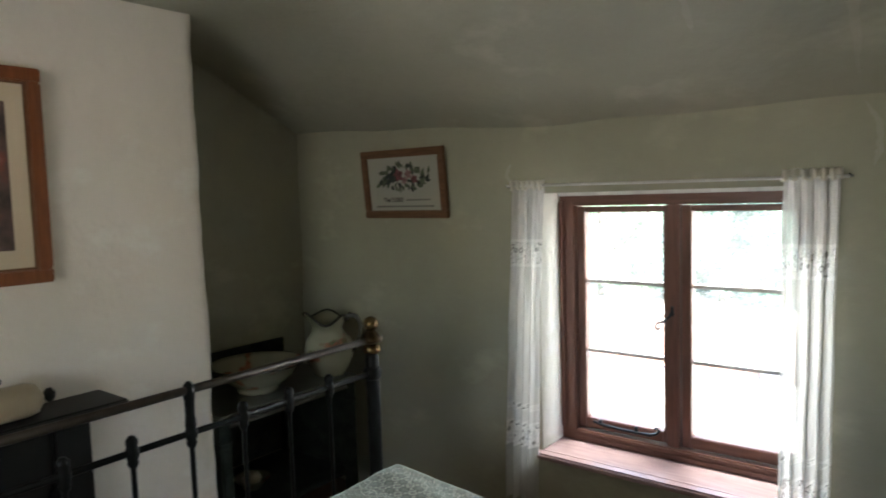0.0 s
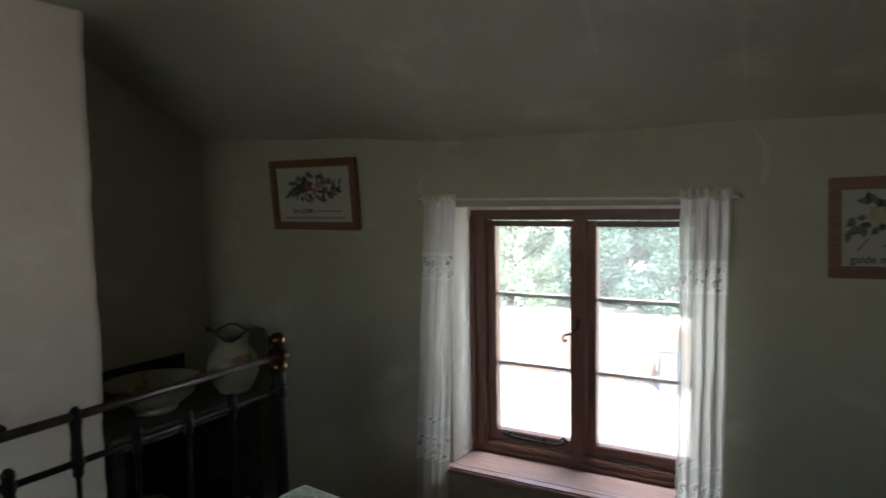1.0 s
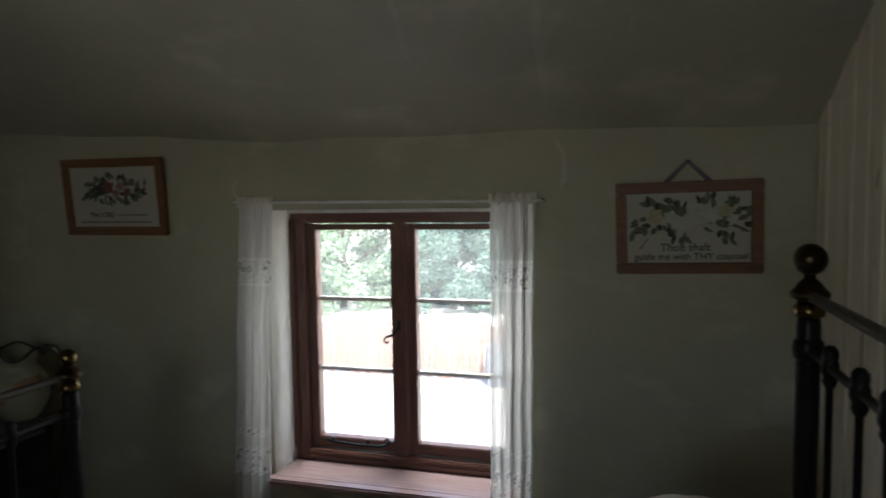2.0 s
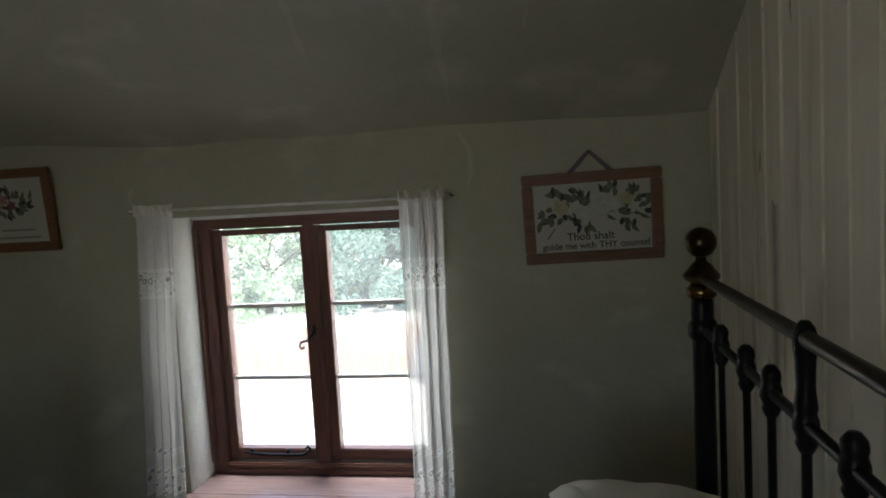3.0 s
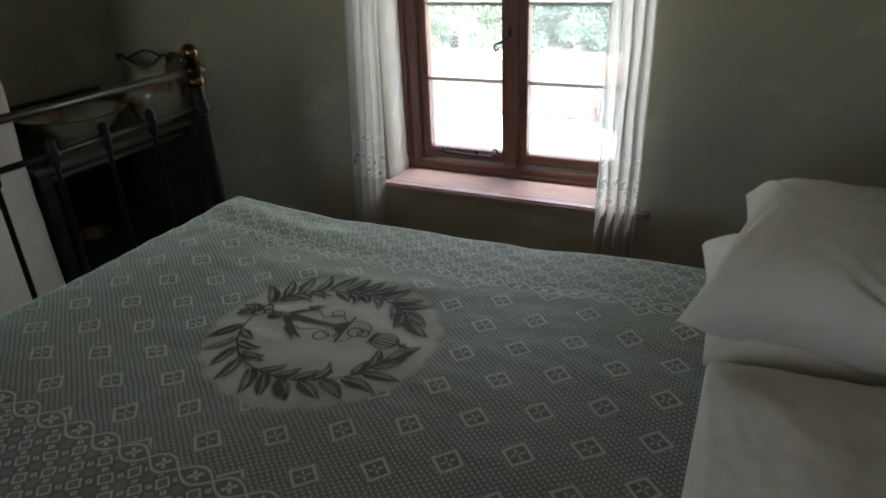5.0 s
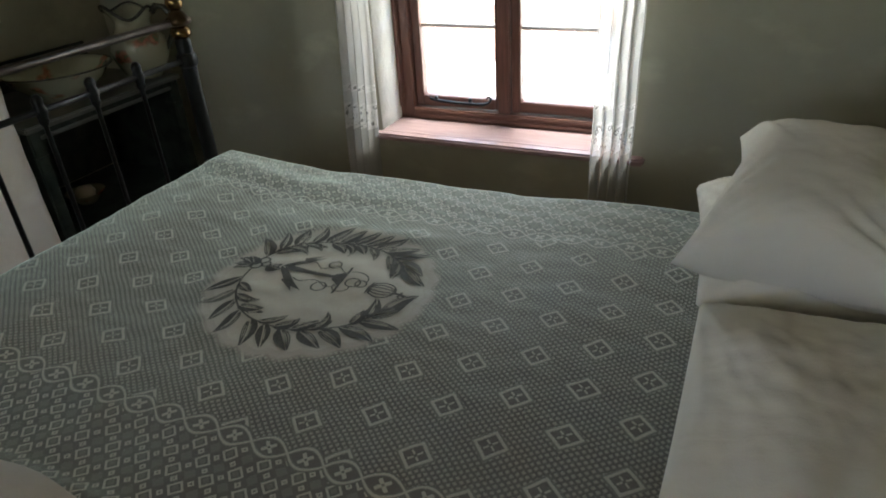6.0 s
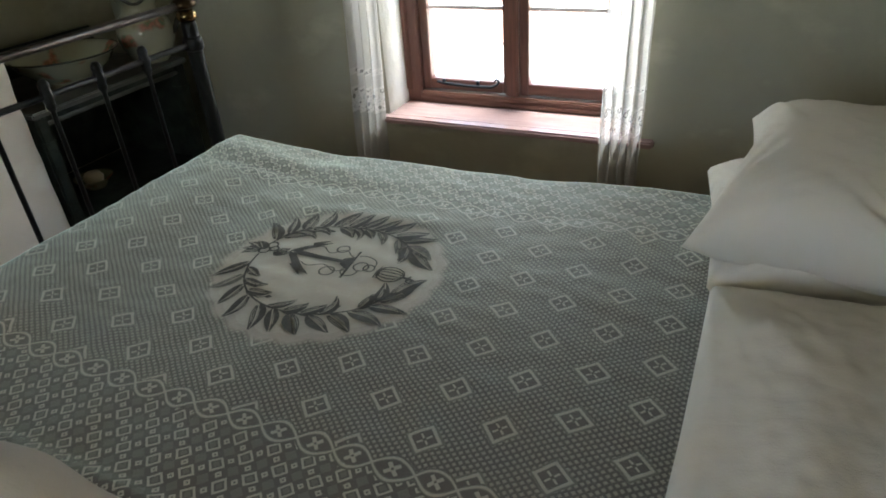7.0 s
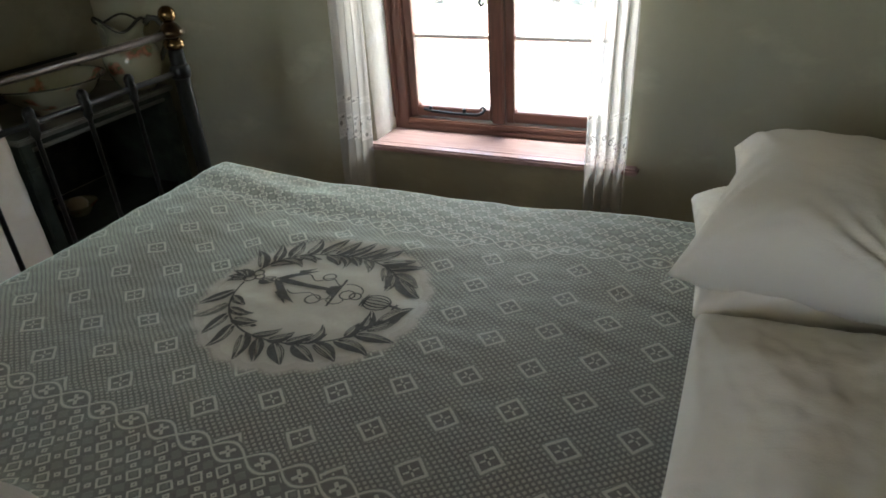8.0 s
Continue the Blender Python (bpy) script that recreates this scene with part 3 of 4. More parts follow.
# ---- curtains ----
def curtain(xa0, xa1, xb0, xb1, zb, seed):
    """Gathered cotton, top from xa0 to xa1, foot from xb0 to xb1."""
    def at(u, v):
        z = 1.495 - v * (1.495 - zb)
        k = v ** 0.8
        x = (xa0 + (xb0 - xa0) * k) * (1 - u) + (xa1 + (xb1 - xa1) * k) * u
        fold = math.sin(u * 2 * math.pi * 4.2 + seed + 0.9 * v + 0.7 * math.sin(3 * v + seed)) * (0.014 + 0.010 * v)
        fold += 0.006 * math.sin(u * 2 * math.pi * 9 + seed * 2 + 2 * v)
        return Vector((x + 0.006 * wob(u * 3, v * 5, seed), 2.432 + fold, z))
    c = tagged(new("curtain"), "gathered sheer white cotton curtain with lace bands", "curtain", "curtains at the window")
    c.location = ((xa0 + xa1) / 2, 2.44, zb)
    part("cloth", grid(at, 90, 120), LACE, c, "", True)
    ruffle = lambda u, v: Vector((xa0 - 0.006 + (xa1 - xa0 + 0.012) * u, 2.432 + 0.013 * math.sin(u * 40 + seed) * (0.5 + v), 1.490 + 0.036 * v + 0.006 * wob(u * 9, v, seed)))
    part("heading", grid(ruffle, 80, 6, 0.0015), LINEN, c, "gathered cotton heading", True)
    return c


curtain(-1.130, -0.988, -1.192, -1.042, 0.22, 0.4)
curtain(-0.140, 0.014, -0.155, -0.006, 0.22, 2.2)
rod = thing("curtain_rod", (-0.55, 2.44, 1.50), "thin white wire curtain rod on hooks", "curtain rod")
part("rod", tube([(-1.15, 2.435, 1.508), (-0.55, 2.437, 1.503), (0.035, 2.435, 1.500)], 0.005, 8), PAINTBAR, rod)
for x in (-1.15, 0.035):
    part("hook", tube([(x, 2.435, 1.505), (x, 2.47, 1.502), (x, 2.508, 1.50)], 0.004, 8), STEEL, rod)


# ---- bed ----
HX, FX = 0.685, -1.27             # head and foot of the bed
YF, YN = 1.73, 0.40               # far and near posts


def ball(r, z, n=8):
    return [(r * math.sin(math.pi * i / n), z - r * math.cos(math.pi * i / n)) for i in range(n + 1)]


def bedstead():
    bed = thing("iron_bed", (-0.3, 1.06, 0), "black iron double bedstead with brass knobs", "bed")

    def end(x, top, rail, low, spindles, tall, ball_r, head):
        for y in (YF if head else YF + 0.014, YN):
            post = part("post", lathe([(0.020, 0), (0.024, 0.03), (0.024, low - 0.03), (0.024, rail - 0.06), (0.021, rail - 0.045)], (x, y, 0), 20), IRON, bed, "black enamelled round post", True)
            part("socket", lathe([(0.025, -0.022), (0.030, -0.015), (0.032, 0), (0.030, 0.015), (0.025, 0.022)], (x, y, low), 18), IRON, post, "", True)
            part("brass_ring", lathe([(0.022, -0.048), (0.031, -0.040), (0.031, -0.024), (0.024, -0.018), (0.022, -0.012)], (x, y, rail), 20), BRASS, post, "polished brass ring", True)
            part("collar", lathe([(0.022, -0.012), (0.038, -0.004), (0.040, 0.006), (0.030, 0.016), (0.022, 0.028), (0.012, 0.036), (0.011, 0.048)], (x, y, rail), 20), DARKBRASS, post, "", True)
            part("knob", lathe(ball(ball_r, top - ball_r) , (x, y, 0), 20), DARKBRASS if head else BRASS, post, "round brass bed knob", True)
        part("top_rail", tube([(x, YF, rail), (x, (YF + YN) / 2, rail), (x, YN, rail)], 0.0115, 14), RAILIRON, bed, "worn bronzed top rail", True)
        part("lower_rail", tube([(x, YF, low), (x, (YF + YN) / 2, low), (x, YN, low)], 0.0085, 12), IRON, bed, "", True)
        for y in spindles:
            up = y in tall
            pts = [(0.0068, 0.30), (0.0068, low - 0.04), (0.010, low - 0.036), (0.014, low - 0.026), (0.012, low - 0.019), (0.017, low - 0.006), (0.016, low + 0.006), (0.013, low + 0.015), (0.015, low + 0.022), (0.014, low + 0.032), (0.007, low + 0.041)]
            if up:
                pts = pts[:-1] + [(0.012, low + 0.05), (0.013, rail - 0.03), (0.015, rail - 0.016), (0.016, rail), (0.012, rail + 0.014), (0.006, rail + 0.022)]
            part("spindle", lathe(pts, (x, y, 0), 12), IRON, bed, "", True)
        part("bottom_rail", boxed((x - 0.012, YN + 0.024, 0.285), (x + 0.012, YF - 0.024, 0.325), 0.003), IRON, bed)

    end(HX, 1.402, 1.292, 1.178, (1.57, 1.40, 1.27, 1.13, 0.99, 0.85, 0.71, 0.57), (1.13,), 0.034, True)
    end(FX, 1.082, 1.002, 0.888, (1.546, 1.386, 1.226, 1.067, 0.911, 0.755, 0.60), (1.067,), 0.026, False)
    for y in (YF, YN):
        part("side_rail", boxed((FX + 0.02, y - 0.014, 0.28), (HX - 0.02, y + 0.014, 0.33), 0.003), IRON, bed)


bedstead()
MX0, MX1, MY0, MY1, TOP = -1.115, 0.655, 0.40, 1.68, 0.62


def rise(x, y):
    """Height of the covered mattress: a soft middle, sagging and creased."""
    z = TOP + 0.007 * wob(x, y, 5, 2.5) + 0.004 * wob(x, y, 9, 7) + 0.0022 * wob(x * 0.7 + y, y - 0.4 * x, 2, 16)
    # a long soft ridge near the far side and a crease by the foot
    z += 0.010 * math.exp(-((y - 1.58 - 0.05 * math.sin(3 * x)) / 0.05) ** 2) * math.exp(-((x + 0.85) / 0.35) ** 2)
    z += 0.006 * math.exp(-((y - 1.40 - 0.10 * x) / 0.03) ** 2) * math.exp(-((x + 0.45) / 0.25) ** 2)
    soft = lambda t: max(0.0, min(1.0, t)) ** 2 * (3 - 2 * max(0.0, min(1.0, t)))
    z += 0.022 * soft((-0.70 - x) / 0.35)
    return z + 0.018 * soft((x + 0.2) / 0.45) * soft((y - 1.25) / 0.3)


mattress = tagged(part("mattress", boxed((MX0 + 0.02, MY0, 0.328), (MX1, MY1 - 0.025, 0.600), 0.04), TICKING), "thick cotton mattress on the iron bedstead", "mattress")


def draped(lo, hi, over, drop, mn, fn, name, mat, near=True, lift=0.0):
    """A cloth from lo to hi that bends down past the far side and the foot."""
    def at(u, v):
        x, y = lo[0] - drop[0] + (hi[0] - lo[0] + drop[0]) * u, lo[1] + (hi[1] + drop[1] - lo[1]) * v
        r = 0.035
        def bend(s, edge, sign):
            d = (s - edge) * sign + r
            if d <= 0:
                return s, 0.0
            a = min(d / r, math.pi / 2)
            return edge + sign * (-r + r * math.sin(a)), r * (1 - math.cos(a)) + max(0.0, d - r * math.pi / 2)
        y += (0.006 * math.sin(9 * x) + 0.005 * math.sin(23 * x + 1)) * (1 - v) ** 6
        xx, zx = bend(x, MX0, -1)
        yy, zy = bend(y, MY1, 1)
        down = max(zx, zy)
        return Vector((xx - (0.015 * math.sin(y * 23) if zx > 0.06 else 0), yy + (0.012 * math.sin(x * 19) if zy > 0.06 else 0), fn(xx, yy) - down + lift))
    return grid(at, *mn)


spread = thing("bedspread", (-0.4, 1.1, TOP), "faded green-grey woven cotton bedspread with a wreath and anchor", "bedspread")


HEM = 0.335                        # head end of the bedspread
part("cloth", draped((MX0, 0.525), (HEM, MY1), 0, (0.30, 0.30), (170, 180), lambda x, y: rise(x, y) + 0.001 * wob(x, y, 0, 40) + 0.012 * math.exp(-((y - 0.53) / 0.018) ** 2), "cloth", WOVEN), WOVEN, spread, "", True)


def flat_shape(bm, outline, lift):
    """A small flat motif lying on the cloth: a fan from its middle."""
    c = Vector((sum(p[0] for p in outline) / len(outline), sum(p[1] for p in outline) / len(outline)))
    mid = bm.verts.new((c.x, c.y, rise(c.x, c.y) + lift))
    ring = [bm.verts.new((x, y, rise(x, y) + lift)) for x, y in outline]
    for a, b in zip(ring, ring[1:] + ring[:1]):
        bm.faces.new((mid, a, b))


def leaf_outline(x, y, ang, length, width, bend=0.0, n=7):
    out = []
    for side in (1, -1):
        ts = range(n + 1) if side == 1 else range(n - 1, 0, -1)
        for i in ts:
            t = i / n
            w = width * math.sin(math.pi * t ** 0.8) * side * 0.5
            a = ang + bend * t
            out.append((x + length * t * math.cos(a) - w * math.sin(a), y + length * t * math.sin(a) + w * math.cos(a)))
    return out


def stroke(bm, pts, w, lift):
    """A flat line along points."""
    P = [Vector((p[0], p[1])) for p in pts]
    prev = None
    for i, p in enumerate(P):
        d = (P[min(i + 1, len(P) - 1)] - P[max(i - 1, 0)]).normalized()
        nrm = Vector((-d.y, d.x)) * (w / 2)
        pair = [bm.verts.new((*(p + s * nrm), rise(*(p + s * nrm)) + lift)) for s in (1, -1)]
        if prev:
            bm.faces.new((prev[0], pair[0], pair[1], prev[1]))
        prev = pair


def wreath():
    """Two leafy branches tied at one side, round an anchor with a crown."""
    rng = random.Random(5)
    stems, pale = bmesh.new(), bmesh.new()
    cx, cy = MEDAL

    def half_leaf(x, y, a, ln, wd, bend, side, lift, bm):
        """One blade of a leaf beside its midrib, swelling and curling to a point."""
        rib, edge = [], []
        for i in range(11):
            t = i / 10
            g = a + bend * t * t
            px, py = x + ln * t * math.cos(g), y + ln * t * math.sin(g)
            w = wd * math.sin(math.pi * t ** 0.75) * side
            gap = 0.0014 * side
            rib.append((px - gap * math.sin(g), py + gap * math.cos(g)))
            edge.append((px - (w + gap) * math.sin(g), py + (w + gap) * math.cos(g)))
        vs = [[bm.verts.new((*p, rise(*p) + lift)) for p in row] for row in (rib, edge)]
        for i in range(10):
            bm.faces.new((vs[0][i], vs[0][i + 1], vs[1][i + 1], vs[1][i]))

    def leaf(x, y, a, ln, wd, bend, style):
        lift = 0.0014 + 0.0006 * rng.random()
        lf = bmesh.new()
        if style == "solid":
            half_leaf(x, y, a, ln, wd * 0.55, bend, 1, lift, lf)
            half_leaf(x, y, a, ln, wd * 0.55, bend, -1, lift, lf)
        else:
            turned = 1 if style == "turned" else -1
            half_leaf(x, y, a, ln, wd * 0.72, bend, turned, lift, lf)
            # the lighter blade is hatched by fine lines that follow its edge
            for q in (0.30, 0.62, 0.95):
                o = []
                for t in (0.10, 0.25, 0.4, 0.55, 0.7, 0.85, 0.98):
                    g = a + bend * t * t
                    w = -turned * q * 0.55 * wd * math.sin(math.pi * t ** 0.8)
                    o.append((x + ln * t * math.cos(g) - w * math.sin(g), y + ln * t * math.sin(g) + w * math.cos(g)))
                stroke(lf, o, 0.0022, lift)
        part("woven_leaf", lf, MOTIF if style != "turned" or rng.random() < 0.6 else MOTIFMID, spread)
        o = [(x + ln * t * math.cos(a + bend * t * t) - 0.16 * wd * math.sin(a), y + ln * t * math.sin(a + bend * t * t) + 0.16 * wd * math.cos(a)) for t in (0.25, 0.4, 0.55, 0.7)]
        stroke(pale, o, 0.0024, 0.0027)

    # angle at the start and the end, radius at the start and the end, and the side on which the leaves point outward
    for a0, a1, r0, r1, side in ((-178, -18, 0.188, 0.166, 1), (170, 42, 0.196, 0.168, -1)):
        arc = []
        for i in range(49):
            t = i / 48
            a = radians(a0 + (a1 - a0) * t)
            r = r0 + (r1 - r0) * min(1.0, 2.2 * t) + 0.004 * math.sin(7 * t)
            arc.append((cx + r * math.cos(a), cy + r * math.sin(a)))
        stroke(stems, arc, 0.0042, 0.0022)
        for k in range(11):
            i = 2 + k * 4 + (1 if side > 0 else 0)
            x, y = arc[i]
            go = math.atan2(arc[i + 1][1] - y, arc[i + 1][0] - x)
            leaf(x, y, go - side * rng.uniform(0.72, 0.90), rng.uniform(0.074, 0.088), rng.uniform(0.019, 0.025), side * rng.uniform(-0.40, 0.02), rng.choice(("solid", "half", "turned", "half")))
            if k % 5 != 3:
                i = min(47, i + 2)
                x, y = arc[i]
                leaf(x, y, go + side * rng.uniform(0.55, 0.75), rng.uniform(0.050, 0.066), rng.uniform(0.016, 0.021), side * rng.uniform(0.1, 0.6), rng.choice(("solid", "turned", "half")))
            if k % 2:
                # a bud on a thin stalk
                g = go + side * 0.35
                bud = bmesh.new()
                stroke(bud, [(x, y), (x + 0.022 * math.cos(g), y + 0.022 * math.sin(g)), (x + 0.036 * math.cos(g + side * 0.3), y + 0.036 * math.sin(g + side * 0.3))], 0.0024, 0.0021)
                flat_shape(bud, leaf_outline(x + 0.034 * math.cos(g + side * 0.3), y + 0.034 * math.sin(g + side * 0.3), g + side * 0.4, 0.016, 0.009), 0.0023)
                part("woven_bud", bud, MOTIF, spread)
        x, y = arc[-1]
        go = math.atan2(y - arc[-2][1], x - arc[-2][0])
        leaf(x, y, go, 0.090, 0.026, -0.15 * side, "half")
        leaf(*arc[-4], go + side * 0.45, 0.070, 0.022, 0.2 * side, "solid")
        leaf(*arc[-4], go - side * 0.40, 0.080, 0.024, 0.1 * side, "turned")
    part("woven_stem", stems, MOTIF, spread, "dark woven wreath stems")
    # loops of ribbon where the branches meet
    for dx, dy, r in ((-0.186, 0.010, 0.013), (-0.180, 0.034, 0.012), (-0.166, 0.020, 0.010)):
        bb = bmesh.new()
        stroke(bb, [(cx + dx + r * math.cos(a), cy + dy + r * math.sin(a)) for a in (i * math.pi / 8 for i in range(17))], 0.0046, 0.0028)
        part("woven_loop", bb, MOTIF, spread)
    for a, ln in ((2.6, 0.055), (3.1, 0.050), (3.5, 0.048), (2.2, 0.045), (-0.2, 0.040), (0.3, 0.036)):
        leaf(cx - 0.190 + (0.03 if ln < 0.042 else 0), cy + 0.012, a, ln, 0.018, 0.3, "half")
    tagged(part("vein_stitching", pale, MOTIFLIGHT, spread, "pale woven leaf veins"), kind="stuff")
    bm = bmesh.new()

    def P(a, b):
        return (cx + a, cy + b)

    flat_shape(bm, [P(-0.115, 0.036), P(-0.05, 0.033), P(0.015, 0.031), P(0.015, 0.021), P(-0.05, 0.021), P(-0.115, 0.016)], 0.0016)
    stroke(bm, [P(0.026, 0.070), P(0.030, 0.022), P(0.035, -0.030)], 0.0055, 0.0017)
    flat_shape(bm, [P(0.004, 0.036), P(0.026, 0.048), P(0.031, 0.0), P(0.006, 0.014)], 0.0018)
    # arms and flukes
    for pts in (((-0.050, 0.088), (-0.080, 0.072), (-0.104, 0.054), (-0.122, 0.034), (-0.128, 0.024), (-0.108, 0.028), (-0.096, 0.042), (-0.078, 0.060)),
                ((-0.036, -0.040), (-0.066, -0.034), (-0.094, -0.016), (-0.118, 0.008), (-0.128, 0.024), (-0.106, 0.018), (-0.084, -0.002), (-0.064, -0.020))):
        flat_shape(bm, [P(*q) for q in pts], 0.0018)
    for s, tip in ((1, (-0.062, 0.094)), (-1, (-0.052, -0.050))):
        flat_shape(bm, [P(*tip), P(-0.098, 0.026 + s * 0.046), P(-0.086, 0.026 + s * 0.030)], 0.0019)
    for a0, b0, r in ((-0.017, 0.069, 0.014), (-0.006, -0.016, 0.016), (0.056, 0.019, 0.016), (0.074, 0.021, 0.012)):
        stroke(bm, [P(a0 + r * math.cos(i * math.pi / 8), b0 + r * math.sin(i * math.pi / 8)) for i in range(17)], 0.0036, 0.0018)
    # rope that winds from the ring to the flukes
    stroke(bm, [P(-0.082 + i * 0.0105, 0.056 + 0.010 * math.sin(i * 1.1)) for i in range(11)], 0.0028, 0.0019)
    stroke(bm, [P(-0.078 + i * 0.010, -0.004 - 0.008 * math.sin(i * 0.9)) for i in range(12)], 0.0028, 0.0019)
    stroke(bm, [P(0.040 + 0.018 * math.cos(t), -0.004 + 0.016 * math.sin(t)) for t in (2.4 + i * 0.33 for i in range(14))], 0.0028, 0.0019)
    stroke(bm, [P(0.052 + 0.030 * math.cos(t), 0.036 + 0.022 * math.sin(t)) for t in (-0.3 + i * 0.28 for i in range(10))], 0.0028, 0.0019)
    # crown beyond the ring
    for k in (1.0, 0.62, 0.24):
        stroke(bm, [P(0.126 + 0.030 * math.cos(i * math.pi / 8), 0.017 + 0.026 * k * math.sin(i * math.pi / 8)) for i in range(17)], 0.0034, 0.0018)
    for a0 in (0.098, 0.104):
        stroke(bm, [P(a0, 0.038), P(a0 - 0.003, 0.017), P(a0, -0.006)], 0.0034, 0.0019)
    stroke(bm, [P(0.156, 0.015), P(0.182, 0.011)], 0.0070, 0.0018)
    stroke(bm, [P(0.170, 0.024), P(0.168, 0.002)], 0.0055, 0.0020)
    part("anchor", bm, MOTIF, spread, "dark woven anchor with rope and crown")


wreath()

# under-sheet: shows at the near side and at the head
sheet = thing("bed_sheet", (0.2, 0.9, TOP), "creased white cotton sheet over the mattress", "sheet")
part("cloth", grid(lambda u, v: Vector((MX0 + 0.03 + (MX1 - MX0 - 0.03) * u,
     (MY0 - 0.01 if v < 0.04 else MY0 + (1.655 - MY0) * (v - 0.04) / 0.96),
     (0.40 if v < 0.02 else rise(MX0 + 1.78 * u, MY0 + 1.28 * v) - 0.012 + 0.006 * wob(u * 4, v * 4, 3, 2))
     )), 60, 60), SHEET, sheet, "", True)


def pillow(name, at, size, turn, puff, mat, seed, label, bowed=0.10, full=0.5, lumps=0.05, crease=0.0, square=2.6, lean=0.0, droop=0.0, under=1.0):
    """A soft pillow: pinched corners, full middle, creases towards its corners."""
    sx, sy = size
    m = Matrix.Translation(at) @ Euler([radians(a) for a in turn]).to_matrix().to_4x4()
    bm = bmesh.new()
    nn = 72
    sides = []
    for s in (1, -1):
        vs = []
        for i in range(nn + 1):
            row = []
            for j in range(nn + 1):
                a, b = 2 * i / nn - 1, 2 * j / nn - 1
                f = max(0.0, (1 - abs(a) ** square) * (1 - abs(b) ** square)) ** full * (1 - lean * a)
                bow = 1 - bowed * (1 - abs(b) ** 1.5) * abs(a) ** 3
                bow2 = 1 - bowed * (1 - abs(a) ** 1.5) * abs(b) ** 3
                h = (puff if s > 0 else -puff * under) * f * (1 + 0.10 * wob(a * 1.3, b * 1.3, seed + s))
                # creases that run in from the corners, and loose lumps
                for ca, cb in ((-1, -1), (-1, 1), (1, -1), (1, 1)):
                    q, rr = math.atan2(b - cb * 1.05, a - ca * 1.05), math.hypot(a - ca, b - cb)
                    h += s * crease * puff * (wob(q * 8, rr * 0.9, seed + ca + 2 * cb) + 0.4 * (1 - 2 * abs(wob(q * 13, rr * 0.7, seed - ca + cb))) * f) * math.exp(-((rr - 0.55) / 0.4) ** 2) * min(1.0, 3 * f)
                h += s * lumps * (wob(a * 2.2, b * 2.6, seed * 2) + 0.5 * wob(a * 5, b * 2.5, seed * 3) + 0.22 * wob(a * 8, b * 13 + 2 * a, seed)) * f
                h -= droop * max(0.0, b) ** 2 * max(0.0, -a) ** 1.5
                row.append((m @ Vector((a * sx / 2 * bow, b * sy / 2 * bow2, h))))
            vs.append(row)
        sides.append(vs)
    top = [[bm.verts.new(p) for p in row] for row in sides[0]]
    low = [[(top[i][j] if i in (0, nn) or j in (0, nn) else bm.verts.new(sides[1][i][j])) for j in range(nn + 1)] for i in range(nn + 1)]
    for vs in (top, low):
        for i in range(nn):
            for j in range(nn):
                bm.faces.new((vs[i][j], vs[i + 1][j], vs[i + 1][j + 1], vs[i][j + 1]))
    ob = part(name, bm, mat, None, label, True)
    return tagged(ob, label, "pillow", "pillows on the bed")


pillow("pillow", (0.487, 1.475, 0.684), (0.405, 0.46), (2, -3, 6), 0.068, LINEN, 1.0, "soft white cotton pillow lying under another", 0.05, 0.34, 0.010, 0.16)
pillow("pillow", (0.492, 1.455, 0.778), (0.395, 0.55), (6, -1, -8), 0.109, LINEN, 2.6, "plump creased white cotton pillow on top of another", 0.24, 0.52, 0.007, 0.09, 2.6, 0.16, 0.015, 1.0)
pillow("pillow", (0.495, 0.845, 0.676), (0.37, 0.75), (0, -3, -1), 0.062, SHEET, 4.1, "flat white cotton pillow lying on the sheet", 0.03, 0.33, 0.016, 0.10)


# ---- framed prints ----
def letters(text, at, size, mat, parent, m):
    c = bpy.data.curves.new("lettering", "FONT")
    c.body, c.size, c.align_x, c.extrude, c.offset = text, size, "CENTER", 0.0004, 0.0004
    tmp = bpy.data.objects.new("tmp", c)
    scene.collection.objects.link(tmp)
    bpy.context.view_layer.update()
    me = bpy.data.meshes.new_from_object(tmp.evaluated_get(bpy.context.evaluated_depsgraph_get()))
    bpy.data.objects.remove(tmp)
    bm = bmesh.new()
    bm.from_mesh(me)
    bm.transform(m @ Matrix.Translation(at) @ Matrix.Rotation(math.pi / 2, 4, "X"))
    return part("lettering", bm, mat, parent, "dark printed words")


def frame_bars(m, w, h, bar, deep, mat, mat2, parent):
    """Four mitre-like bars with a raised inner lip."""
    for nm, lo, hi, mt in (("frame_top", (-w / 2, -deep, h / 2 - bar), (w / 2, 0, h / 2), mat), ("frame_bottom", (-w / 2, -deep, -h / 2), (w / 2, 0, -h / 2 + bar), mat),
                           ("frame_side", (-w / 2, -deep, -h / 2 + bar), (-w / 2 + bar, 0, h / 2 - bar), mat2), ("frame_side", (w / 2 - bar, -deep, -h / 2 + bar), (w / 2, 0, h / 2 - bar), mat2)):
        part(nm, boxed(lo, hi, 0.004, m), mt, parent)


def sprig(bm, m, x, z, ang, ln, wd, lift):
    """A printed leaf or petal on the paper's plane (x to the right, z up)."""
    vs = [bm.verts.new(m @ Vector((px, -lift, pz))) for px, pz in leaf_outline(x, z, ang, ln, wd, 0.4, 6)]
    bm.faces.new(vs)


